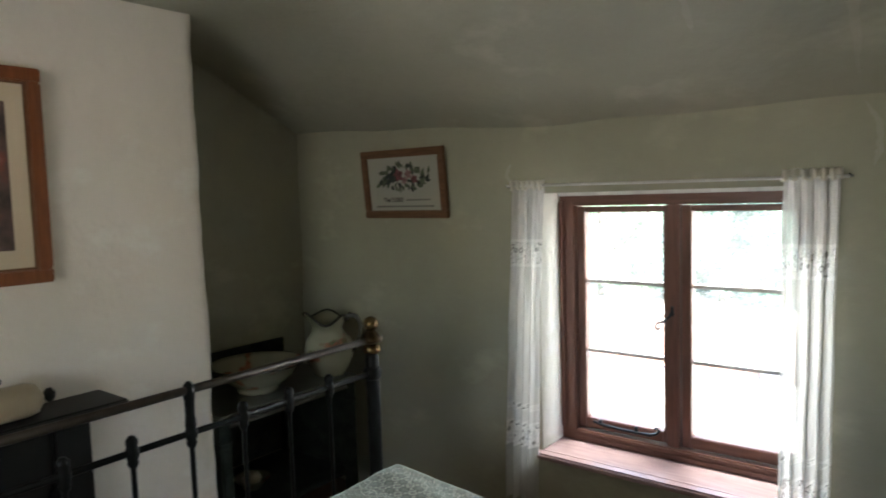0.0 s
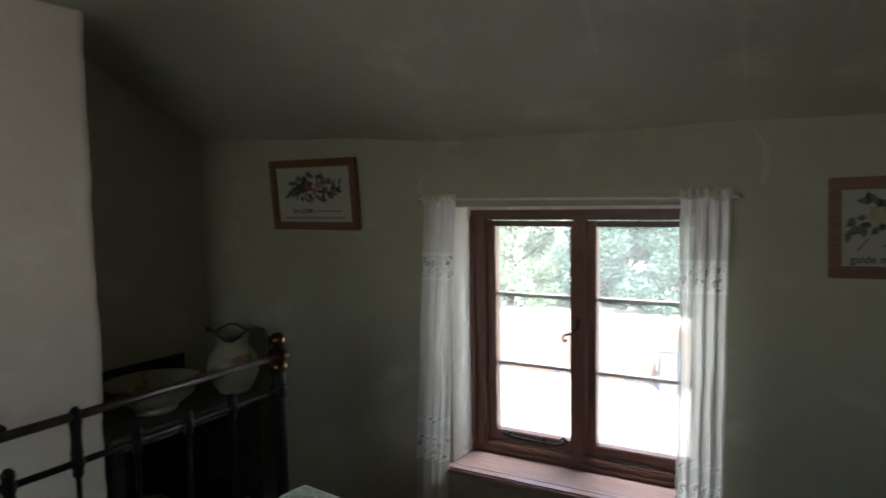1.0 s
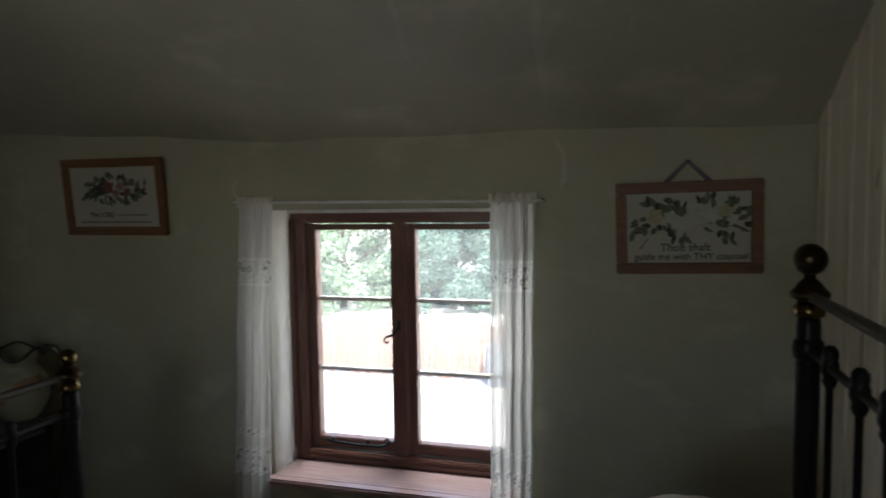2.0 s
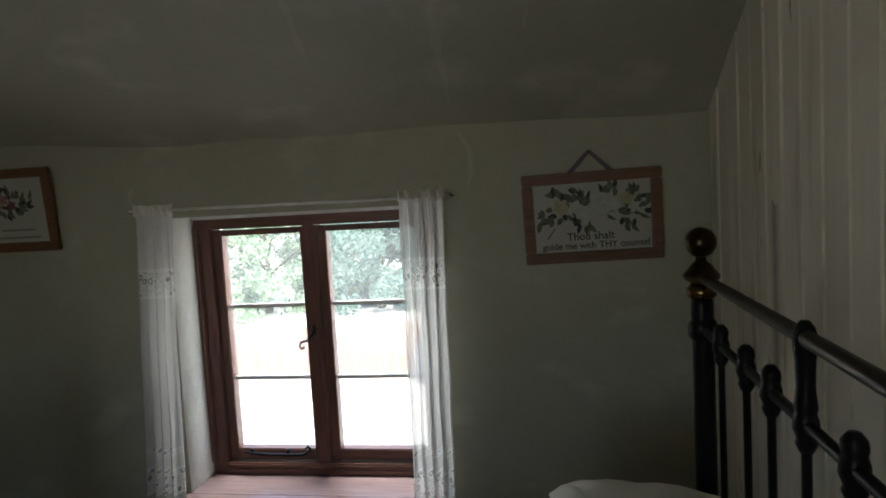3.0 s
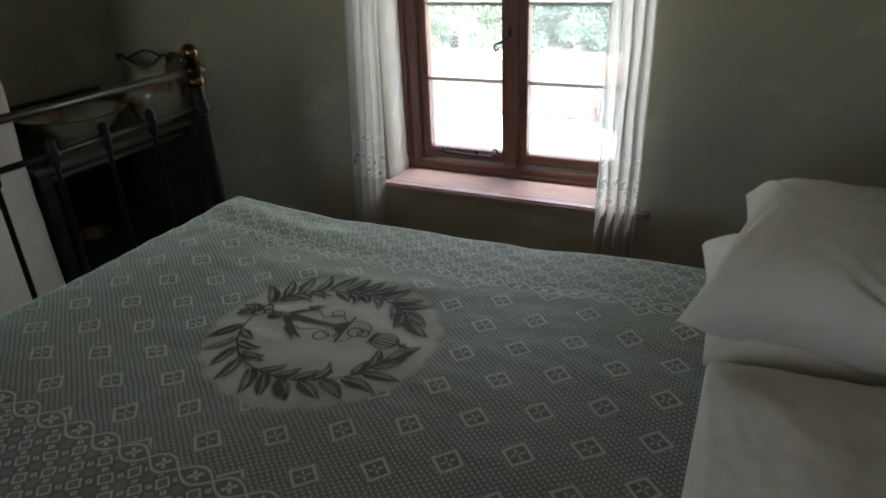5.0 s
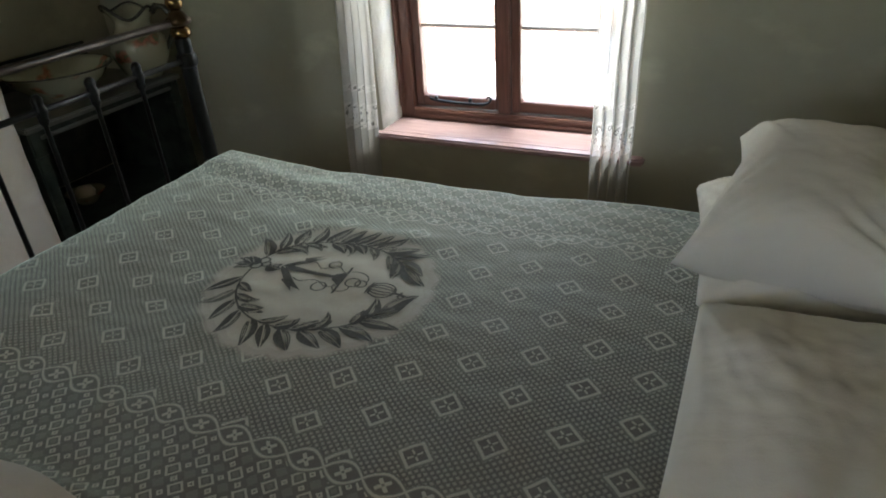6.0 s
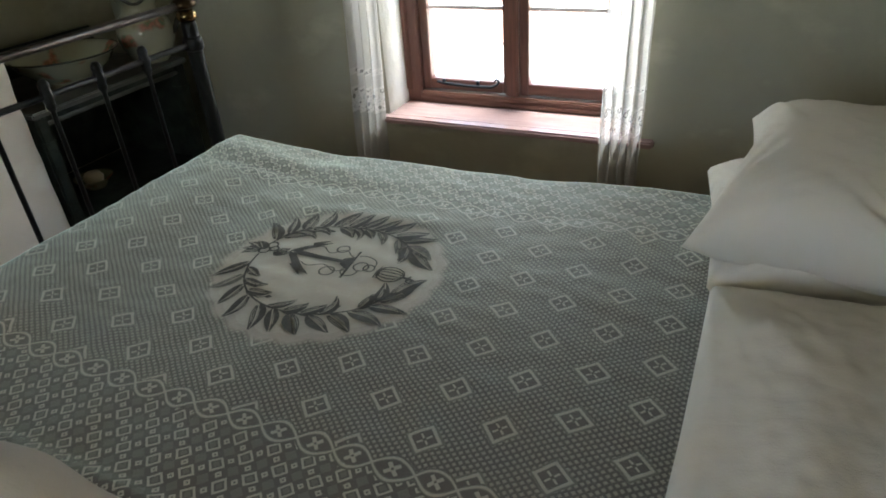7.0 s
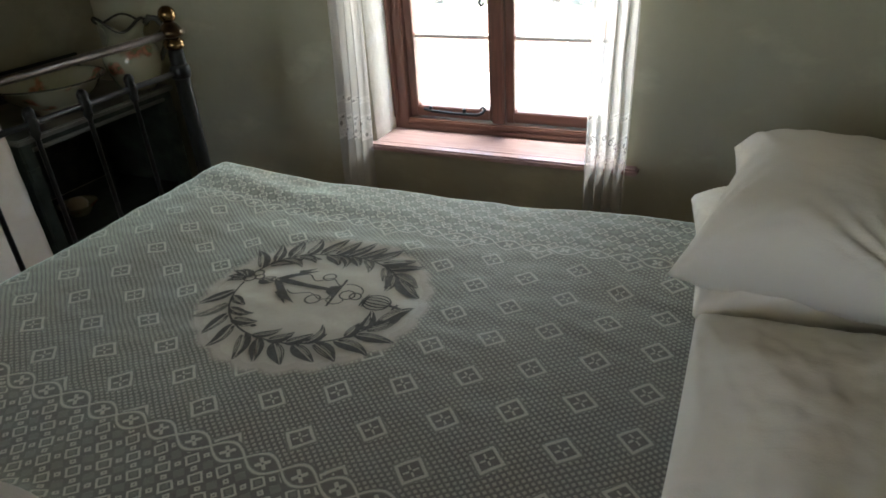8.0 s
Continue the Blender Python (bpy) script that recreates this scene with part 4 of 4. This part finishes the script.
def text_print(name, at, size, tilt, lean, label, kind):
    w, h = size
    m = Matrix.Translation(at) @ Euler((radians(lean), radians(tilt), 0)).to_matrix().to_4x4()
    p = thing(name, at, label, "framed print", "framed texts on the window wall")
    frame_bars(m, w, h, 0.036, 0.022, OAK, OAK, p)
    part("paper", boxed((-w / 2 + 0.034, -0.010, -h / 2 + 0.034), (w / 2 - 0.034, -0.004, h / 2 - 0.034), 0, m), PAPER, p, "white printed text card")
    iw, ih = w - 0.072, h - 0.072
    rng = random.Random(kind)
    sets = {k: bmesh.new() for k in ("leaf", "darkleaf")}
    if kind == 1:
        blooms = [(-0.26, 0.12, "second", 0.030), (0.06, 0.16, "pale", 0.040), (0.30, 0.20, "second", 0.026), (-0.05, -0.02, "pale", 0.036), (-0.14, 0.10, "pale", 0.026), (0.18, 0.10, "pale", 0.026), (0.36, 0.05, "pale", 0.022)]
        greens = [(-0.36, 0.02, 3.4), (-0.38, -0.12, 3.6), (-0.12, 0.27, 1.9), (-0.05, 0.22, 0.6), (0.20, 0.02, -0.4), (0.14, 0.33, 0.7), (0.40, 0.15, 0.2), (0.38, 0.0, -0.3), (-0.22, -0.05, 4.2), (-0.1, -0.15, 4.6), (0.33, 0.30, 0.8), (0.30, -0.18, -1.6), (-0.3, 0.25, 1.7), (0.26, 0.0, 0.1), (-0.02, 0.12, 2.6), (-0.16, 0.18, 2.2)]
    else:
        blooms = [(-0.06, 0.20, "second", 0.032), (0.08, 0.22, "pale", 0.024), (0.16, 0.10, "second", 0.022), (0.02, 0.08, "pale", 0.020), (-0.16, 0.16, "darkleaf", 0.03)]
        greens = [(-0.22, 0.10, 3.0), (-0.25, 0.22, 2.5), (-0.20, 0.02, 3.6), (-0.10, 0.0, 4.4), (0.05, 0.02, 5.0), (0.25, 0.05, -0.4), (0.28, 0.16, 0.1), (0.20, 0.27, 0.7), (-0.06, 0.32, 1.6), (0.10, 0.30, 1.2), (-0.14, 0.30, 2.0), (0.16, 0.0, -1.0), (-0.28, 0.05, 3.2), (-0.12, 0.12, 3.0)]
    lift = 0.07 if kind == 1 else 0.0
    greens = [(a, b * 0.8 + lift, g) for a, b, g in greens]
    blooms = [(a, b * 0.8 + lift, k, q) for a, b, k, q in blooms]
    for i, (a, b, ang) in enumerate(greens):
        for k in range(6):
            sprig(sets["darkleaf" if (i + k) % 3 == 0 else "leaf"], m, a * iw + rng.uniform(-0.028, 0.028), b * ih + rng.uniform(-0.016, 0.016), ang + rng.uniform(-0.8, 0.8), rng.uniform(0.024, 0.042), rng.uniform(0.012, 0.020), 0.0106 + 0.0001 * rng.random())
    for a, b, k, r in blooms:
        bb = bmesh.new()
        turn = rng.random() * 6
        ring = []
        for i in range(30):
            t = i * 2 * math.pi / 30
            rad = r * (0.82 + 0.16 * math.cos(5 * t + turn))
            ring.append(bb.verts.new(m @ Vector((a * iw + rad * math.cos(t), -0.0112, b * ih + rad * math.sin(t)))))
        bb.faces.new(ring)
        part("printed_bloom", bb, {"pale": PETALINK if kind == 1 else PINKINK, "second": YELLOWINK if kind == 1 else REDINK, "darkleaf": DARKLEAFINK}[k], p)
    part("printed_leaves", sets["leaf"], LEAFINK, p)["kind"] = "stuff"
    part("printed_dark_leaves", sets["darkleaf"], DARKLEAFINK, p)["kind"] = "stuff"
    if kind == 1:
        st = bmesh.new()
        for a0, a1, b0, b1 in ((-0.40, -0.33, -0.30, -0.14), (-0.33, 0.36, -0.02, 0.05), (0.28, 0.30, -0.24, -0.05)):
            vs = [st.verts.new(m @ Vector((q[0] * iw, -0.0108, q[1] * ih))) for q in ((a0, b0), (a0 + 0.01, b0), (a1 + 0.01, b1), (a1, b1))]
            st.faces.new(vs)
        part("printed_stem", st, DARKLEAFINK, p)
        letters("Thou shalt", (-0.02 * iw, -0.0105, -0.330 * ih), 0.036, INK, p, m)
        letters("guide me with THY counsel", (0.02 * iw, -0.0105, -0.455 * ih), 0.031, INK, p, m)
        rb = bmesh.new()
        for s in (1, -1):
            q = [(s * 0.055, h / 2 - 0.002), (s * 0.078, h / 2 - 0.002), (s * 0.004, h / 2 + 0.070), (-s * 0.006, h / 2 + 0.062)]
            f = [rb.verts.new(m @ Vector((a, -0.012, b))) for a, b in q]
            g2 = [rb.verts.new(m @ Vector((a, -0.009, b))) for a, b in q]
            rb.faces.new(f), rb.faces.new(g2[::-1])
            for i in range(4):
                rb.faces.new((f[i], g2[i], g2[(i + 1) % 4], f[(i + 1) % 4]))
        part("ribbon", rb, RIBBON, p, "faded purple hanging ribbon")
        part("nail", tube([m @ Vector((0, -0.016, h / 2 + 0.064)), m @ Vector((0, 0.014, h / 2 + 0.064))], 0.004, 8), STEEL, p)
    else:
        letters("The LORD", (-0.16 * iw, -0.0105, -0.335 * ih), 0.028, INK, p, m)
        part("print_line", boxed((0.02 * iw, -0.0110, -0.320 * ih), (0.36 * iw, -0.0102, -0.290 * ih), 0, m), FAINTINK, p, "line of small illegible print")
        part("print_line", boxed((-0.42 * iw, -0.0110, -0.440 * ih), (0.40 * iw, -0.0102, -0.408 * ih), 0, m), FAINTINK, p, "line of small illegible print")
    return p


text_print("framed_print", (0.501, 2.482, 1.405), (0.450, 0.301), -1.1, 5.2, "oak-framed flower print with a text, hung by a ribbon", 1)
text_print("framed_print", (-1.733, 2.482, 1.539), (0.499, 0.318), 0.2, 5.2, "oak-framed rose print with a text, hanging crooked", 2)


def breast_picture():
    p = thing("framed_picture", (BX + 0.01, 0.76, 1.575), "mahogany-framed dark painting with a cream mount", "framed picture")
    m = Matrix.Translation((BX + 0.014, 0.735, 1.575)) @ Euler((0, radians(1.5), radians(90))).to_matrix().to_4x4() @ Matrix.Rotation(radians(-1.2), 4, "Y")
    frame_bars(m, 0.56, 0.635, 0.042, 0.028, MAHOG, MAHOG, p)
    part("inner_lip", boxed((-0.243, -0.018, -0.281), (0.243, -0.006, 0.281), 0.003, m), OAK, p)
    part("mount", boxed((-0.230, -0.020, -0.268), (0.230, -0.017, 0.268), 0, m), CREAMMAT, p, "cream card mount")
    n2 = Nodes("dark_painting", 0.4)
    n2.color(n2.ramp(n2.noise(9, 5), (0.35, (0.03, 0.02, 0.018)), (0.5, (0.10, 0.06, 0.05)), (0.62, (0.20, 0.06, 0.04)), (0.75, (0.34, 0.26, 0.24))))
    part("painting", boxed((-0.180, -0.022, -0.215), (0.180, -0.0195, 0.215), 0, m), n2.mat, p, "dark brownish painted scene")
    return p


breast_picture()


# ---- fireplace and what stands on it ----
def fireplace():
    f = thing("fireplace", (BX + 0.05, 0.55, 0), "black cast-iron bedroom fireplace with a narrow shelf", "fireplace")
    part("shelf", boxed((BX - 0.01, 0.02, 0.858), (BX + 0.19, 1.14, 0.884), 0.006), BLACKLEAD, f)
    part("moulding", boxed((BX - 0.005, 0.06, 0.826), (BX + 0.13, 1.09, 0.858), 0.010), BLACKLEAD, f)
    for y0, y1 in ((0.08, 0.20), (0.96, 1.07)):
        part("jamb", boxed((BX - 0.005, y0, -0.02), (BX + 0.075, y1, 0.826), 0.008), BLACKLEAD, f)
    part("frieze", boxed((BX - 0.005, 0.20, 0.62), (BX + 0.06, 0.96, 0.826), 0.006), BLACKLEAD, f)
    part("fire_back", boxed((BX - 0.004, 0.20, -0.02), (BX + 0.02, 0.96, 0.62)), BLACKLEAD, f)
    part("grate", boxed((BX + 0.02, 0.34, 0.16), (BX + 0.07, 0.80, 0.26), 0.006), BLACKLEAD, f)


fireplace()
b = thing("stoneware_bottle", (BX + 0.11, 0.82, 0.884), "cream stoneware hot-water bottle lying on the shelf", "bottle")
lay = Matrix.Translation((BX + 0.11, 0.66, 0.884 + 0.050)) @ Euler((radians(-90), 0, 0)).to_matrix().to_4x4()
part("body", lathe([(0.030, 0), (0.044, 0.006), (0.050, 0.02), (0.050, 0.22), (0.044, 0.246), (0.024, 0.262)], None, 28, None, lay), STONEWARE, b, "", True)
part("end_knob", lathe([(0.012, 0.258), (0.012, 0.272), (0.020, 0.278), (0.021, 0.290), (0.012, 0.298)], None, 16, None, lay), BLACKLEAD, b, "dark end knob", True)
part("stopper", lathe([(0.018, 0.046), (0.018, 0.060), (0.024, 0.063), (0.024, 0.074), (0.010, 0.078)], (BX + 0.11, 0.80, 0.934), 16), BLACKLEAD, b, "dark screw stopper", True)


# ---- washstand ----
def washstand():
    x0, x1, y0, y1, h = -2.44, -1.925, 1.575, 2.30, 0.66
    w = thing("washstand", ((x0 + x1) / 2, (y0 + y1) / 2, 0), "dark painted wooden washstand with a grey marble top", "washstand")
    part("top", boxed((x0 - 0.01, y0 - 0.01, h - 0.022), (x1 + 0.012, y1 + 0.01, h), 0.006), MARBLE, w, "grey marble top")
    part("upstand", boxed((x0 - 0.012, y0, h), (x0 + 0.008, y1, h + 0.12), 0.004), WSWOOD, w)
    part("apron", boxed((x1 - 0.030, y0 + 0.04, h - 0.055), (x1 - 0.010, y1 - 0.04, h - 0.022), 0.003), WSWOOD, w)
    part("apron_bead", boxed((x1 - 0.012, y0 + 0.04, h - 0.060), (x1 - 0.004, y1 - 0.04, h - 0.044), 0.003), MARBLE, w, "worn pale edge bead")
    part("side_apron", boxed((x0 + 0.03, y1 - 0.030, h - 0.055), (x1 - 0.04, y1 - 0.012, h - 0.022), 0.003), WSWOOD, w)
    for x in (x0 + 0.025, x1 - 0.025):
        for y in (y0 + 0.025, y1 - 0.025):
            leg = part("leg", boxed((x - 0.024, y - 0.024, 0.10), (x + 0.024, y + 0.024, h - 0.022), 0.005), WSWOOD, w)
            part("foot", lathe([(0.012, -0.024), (0.018, 0.0), (0.016, 0.05), (0.022, 0.08), (0.022, 0.10)], (x, y, 0), 14), WSWOOD, leg, "", True)
            part("moulding", boxed((x - 0.027, y - 0.027, 0.53), (x + 0.027, y + 0.027, 0.55), 0.004), WSWOOD, leg)
    for y in (y0 + 0.025, y1 - 0.025):
        part("side_panel", boxed((x0 + 0.045, y - 0.008, 0.212), (x1 - 0.045, y + 0.008, h - 0.056), 0.002), WSWOOD, w)
    part("lower_shelf", boxed((x0 + 0.02, y0 + 0.02, 0.19), (x1 - 0.02, y1 - 0.02, 0.212), 0.004), WSWOOD, w)
    part("back_panel", boxed((x0 + 0.004, y0 + 0.04, 0.212), (x0 + 0.018, y1 - 0.04, h - 0.022), 0), WSWOOD, w)


washstand()
SHT = 0.661
ba = thing("wash_basin", (-2.10, 1.885, SHT), "wide cream china wash basin with red flowers", "basin")
part("bowl", lathe([(0.085, 0), (0.088, 0.012), (0.080, 0.018), (0.120, 0.040), (0.165, 0.078), (0.190, 0.112), (0.205, 0.120), (0.198, 0.124), (0.180, 0.112), (0.150, 0.074), (0.10, 0.036), (0.04, 0.026), (0.0, 0.026)], (-2.10, 1.885, SHT), 48), CHINA, ba, "", True)
part("rim", tube([(-2.10 + 0.203 * math.cos(a), 1.885 + 0.203 * math.sin(a), SHT + 0.122) for a in (i * math.pi / 24 for i in range(49))], 0.0035, 8), CHINARIM, ba, "dark glazed rim", True)


def jug(cx, cy):
    j = thing("water_jug", (cx, cy, SHT), "cream china water jug with red flowers and a wavy dark rim", "jug")
    prof = [(0.070, 0), (0.074, 0.010), (0.090, 0.035), (0.112, 0.085), (0.116, 0.125), (0.105, 0.165), (0.080, 0.195), (0.066, 0.215), (0.072, 0.235), (0.090, 0.262)]
    seg, bm, rings, rim = 40, bmesh.new(), [], []
    for k, (r, z) in enumerate(prof):
        row = []
        for i in range(seg):
            a = 2 * math.pi * i / seg
            f = max(0.0, (k - 6) / 3)
            rr = r * (1 + 0.10 * f * math.cos(a - 3.7) * 2.0 * (1 if math.cos(a - 3.7) > 0 else 0.2))
            zz = z + f * (0.020 * math.sin(3 * a + 1.0) + 0.022 * max(0, math.cos(a - 3.7)))
            row.append(bm.verts.new((cx + rr * math.cos(a), cy + rr * math.sin(a), SHT + zz)))
        rings.append(row)
    rim = [v.co.copy() for v in rings[-1]]
    for a, b2 in zip(rings, rings[1:]):
        for i in range(seg):
            bm.faces.new((a[i], a[(i + 1) % seg], b2[(i + 1) % seg], b2[i]))
    bm.faces.new(rings[0][::-1])
    bmesh.ops.recalc_face_normals(bm, faces=bm.faces)
    bmesh.ops.solidify(bm, geom=list(bm.faces), thickness=0.004)
    part("body", bm, CHINA, j, "", True)
    part("rim", tube(rim + rim[:1], 0.0065, 8), CHINARIM, j, "dark wavy rim", True)
    d = Vector((math.cos(0.55), math.sin(0.55), 0))
    c = Vector((cx, cy, SHT))
    part("handle", tube([c + d * 0.085 + Vector((0, 0, 0.255)), c + d * 0.105 + Vector((0, 0, 0.278)), c + d * 0.135 + Vector((0, 0, 0.272)), c + d * 0.155 + Vector((0, 0, 0.235)), c + d * 0.150 + Vector((0, 0, 0.17)), c + d * 0.112 + Vector((0, 0, 0.105))], [0.013, 0.013, 0.012, 0.012, 0.011, 0.010], 12), CHINARIM, j, "dark curved handle", True)


jug(-2.03, 2.240)
sd = thing("soap_dish", (-2.16, 1.87, 0.212), "small cream china soap dish on the washstand shelf", "soap dish")
part("dish", lathe([(0.04, 0), (0.045, 0.008), (0.075, 0.045), (0.080, 0.050), (0.070, 0.046), (0.03, 0.022), (0, 0.02)], (-2.16, 1.87, 0.212), 28), CHINA, sd, "", True)
part("soap", lathe([(0.02, 0.022), (0.036, 0.026), (0.042, 0.045), (0.030, 0.066), (0.008, 0.072)], (-2.16, 1.87, 0.212), 20), STONEWARE, sd, "pale rounded soap", True)

# ---- outside ----
setting("ground", grid(lambda u, v: Vector((-450 + 900 * u, -450 + 900 * v, -2.6 + 0.01 * wob(u * 60, v * 60, 1))), 40, 40), GRAVEL, "sunlit pale gravel yard", "ground")
FY = 14.8


def fence():
    f = thing("garden_fence", (-4, FY, -2.6), "weathered brown wooden picket fence", "fence")
    rng = random.Random(3)
    me = finish("picket", boxed((-0.065, -0.012, 0), (0.065, 0.012, 1.20), 0.004), FENCEWOOD)
    for i in range(72):
        o = new("picket", me)
        o.parent = f
        o.location = (-5.2 + i * 0.139, rng.uniform(-0.012, 0.012), rng.uniform(-0.02, 0.10))
        o.rotation_euler = (0, radians(rng.uniform(-1.5, 1.5)), 0)
        o.scale = (rng.uniform(0.96, 1.06), 1, rng.uniform(0.97, 1.08) + 0.02 * (i / 10 - 3))
    for z in (0.25, 0.85):
        part("fence_rail", boxed((-9.3, FY + 0.02, -2.6 + z), (1.0, FY + 0.06, -2.6 + z + 0.08), 0.006), FENCEWOOD, f)
    return f


fence()
rb = thing("refuse_bin", (-2.49, 14.45, -2.6), "dark grey plastic bin by the fence", "bin")
part("body", boxed((-2.71, 14.3, -2.6), (-2.27, 14.62, -1.72), 0.025), BINMAT, rb)
part("lid", boxed((-2.73, 14.28, -1.72), (-2.25, 14.64, -1.66), 0.015), BINMAT, rb)


def tree(x, y, h, spread_r, count, mat, seed):
    rng = random.Random(seed)
    t = thing("tree", (x, y, -2.6), "leafy green tree in full summer leaf", "tree", "trees beyond the fence")
    tb = tube([(x, y, -2.65), (x + 0.1, y, -2.6 + h * 0.3), (x - 0.05, y + 0.1, -2.6 + h * 0.75)], [0.16, 0.12, 0.05], 10)
    for k in range(6):
        a = rng.uniform(0, 6.28)
        z0 = h * rng.uniform(0.2, 0.5)
        tube([(x, y, -2.6 + z0), (x + 0.4 * spread_r * math.cos(a), y + 0.4 * spread_r * math.sin(a), -2.6 + z0 + 0.15 * h), (x + 0.8 * spread_r * math.cos(a), y + 0.8 * spread_r * math.sin(a), -2.6 + z0 + 0.3 * h)], [0.06, 0.04, 0.015], 6, tb)
    part("trunk", tb, BARK, t, "", True)
    clumps = []
    for k in range(60):
        a, r = rng.uniform(0, 6.28), spread_r * math.sqrt(rng.random())
        z = h * (0.04 + 0.85 * rng.random())
        r *= 1.0 - 0.5 * max(0, z / h - 0.5)
        clumps.append((x + r * math.cos(a), y + r * math.sin(a), -2.6 + z, rng.uniform(0.35, 0.75)))
    verts, faces = [], []
    for i in range(int(count * 1.6)):
        cx, cy, cz, cr = clumps[rng.randrange(len(clumps))]
        d = Vector((rng.gauss(0, 1), rng.gauss(0, 1), rng.gauss(0, 0.8))).normalized() * cr * rng.random() ** 0.4
        p = Vector((cx, cy, cz)) + d
        m = Euler((rng.uniform(-1, 1), rng.uniform(-1, 1), rng.uniform(0, 6.28))).to_matrix()
        s = rng.uniform(0.06, 0.13)
        k = len(verts)
        verts += [p + m @ Vector(q) for q in ((-s, 0, 0), (0, -0.45 * s, 0.1 * s), (s, 0, 0), (0, 0.45 * s, 0.1 * s))]
        faces.append((k, k + 1, k + 2, k + 3))
    me = bpy.data.meshes.new("crown")
    me.from_pydata(verts, [], faces)
    me.materials.append(mat)
    o = new("crown", me)
    o.parent = t
    o.matrix_parent_inverse = Matrix.Translation((-x, -y, 2.6))
    return t


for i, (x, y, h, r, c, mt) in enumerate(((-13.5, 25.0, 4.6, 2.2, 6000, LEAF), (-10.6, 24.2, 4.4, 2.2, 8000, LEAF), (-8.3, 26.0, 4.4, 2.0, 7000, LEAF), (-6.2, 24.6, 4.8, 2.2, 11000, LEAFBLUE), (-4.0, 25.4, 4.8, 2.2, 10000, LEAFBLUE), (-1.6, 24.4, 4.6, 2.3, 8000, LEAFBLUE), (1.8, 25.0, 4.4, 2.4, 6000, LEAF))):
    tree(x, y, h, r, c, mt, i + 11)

# ---- boards of the partition and the floor ----
step = 0.1135
shape = finish("board", boxed((0, -step / 2 + 0.0028, 0), (0.022, step / 2 - 0.0028, 2.36), 0.005), BOARD)
# copy of the board with the dark band
stained = shape.copy()
stained.materials[0] = DARKBANDED
rng = random.Random(8)
for i in range(int((WY - BY) / step) + 1):
    o = new("board", stained if i == 5 else shape)
    o.parent = east
    o.location = (WX1 + rng.uniform(-0.0015, 0.0015), WY - step * (i + 0.55), -0.024)
plank = finish("plank", boxed((-0.088, 0, 0), (0.088, WY - BY + 0.1, 0.022), 0.002), FLOORWOOD)
for i in range(19):
    o = new("plank", plank)
    o.parent = floor
    o.location = (WX0 + 0.09 + 0.18 * i, BY - 0.05, -0.024)
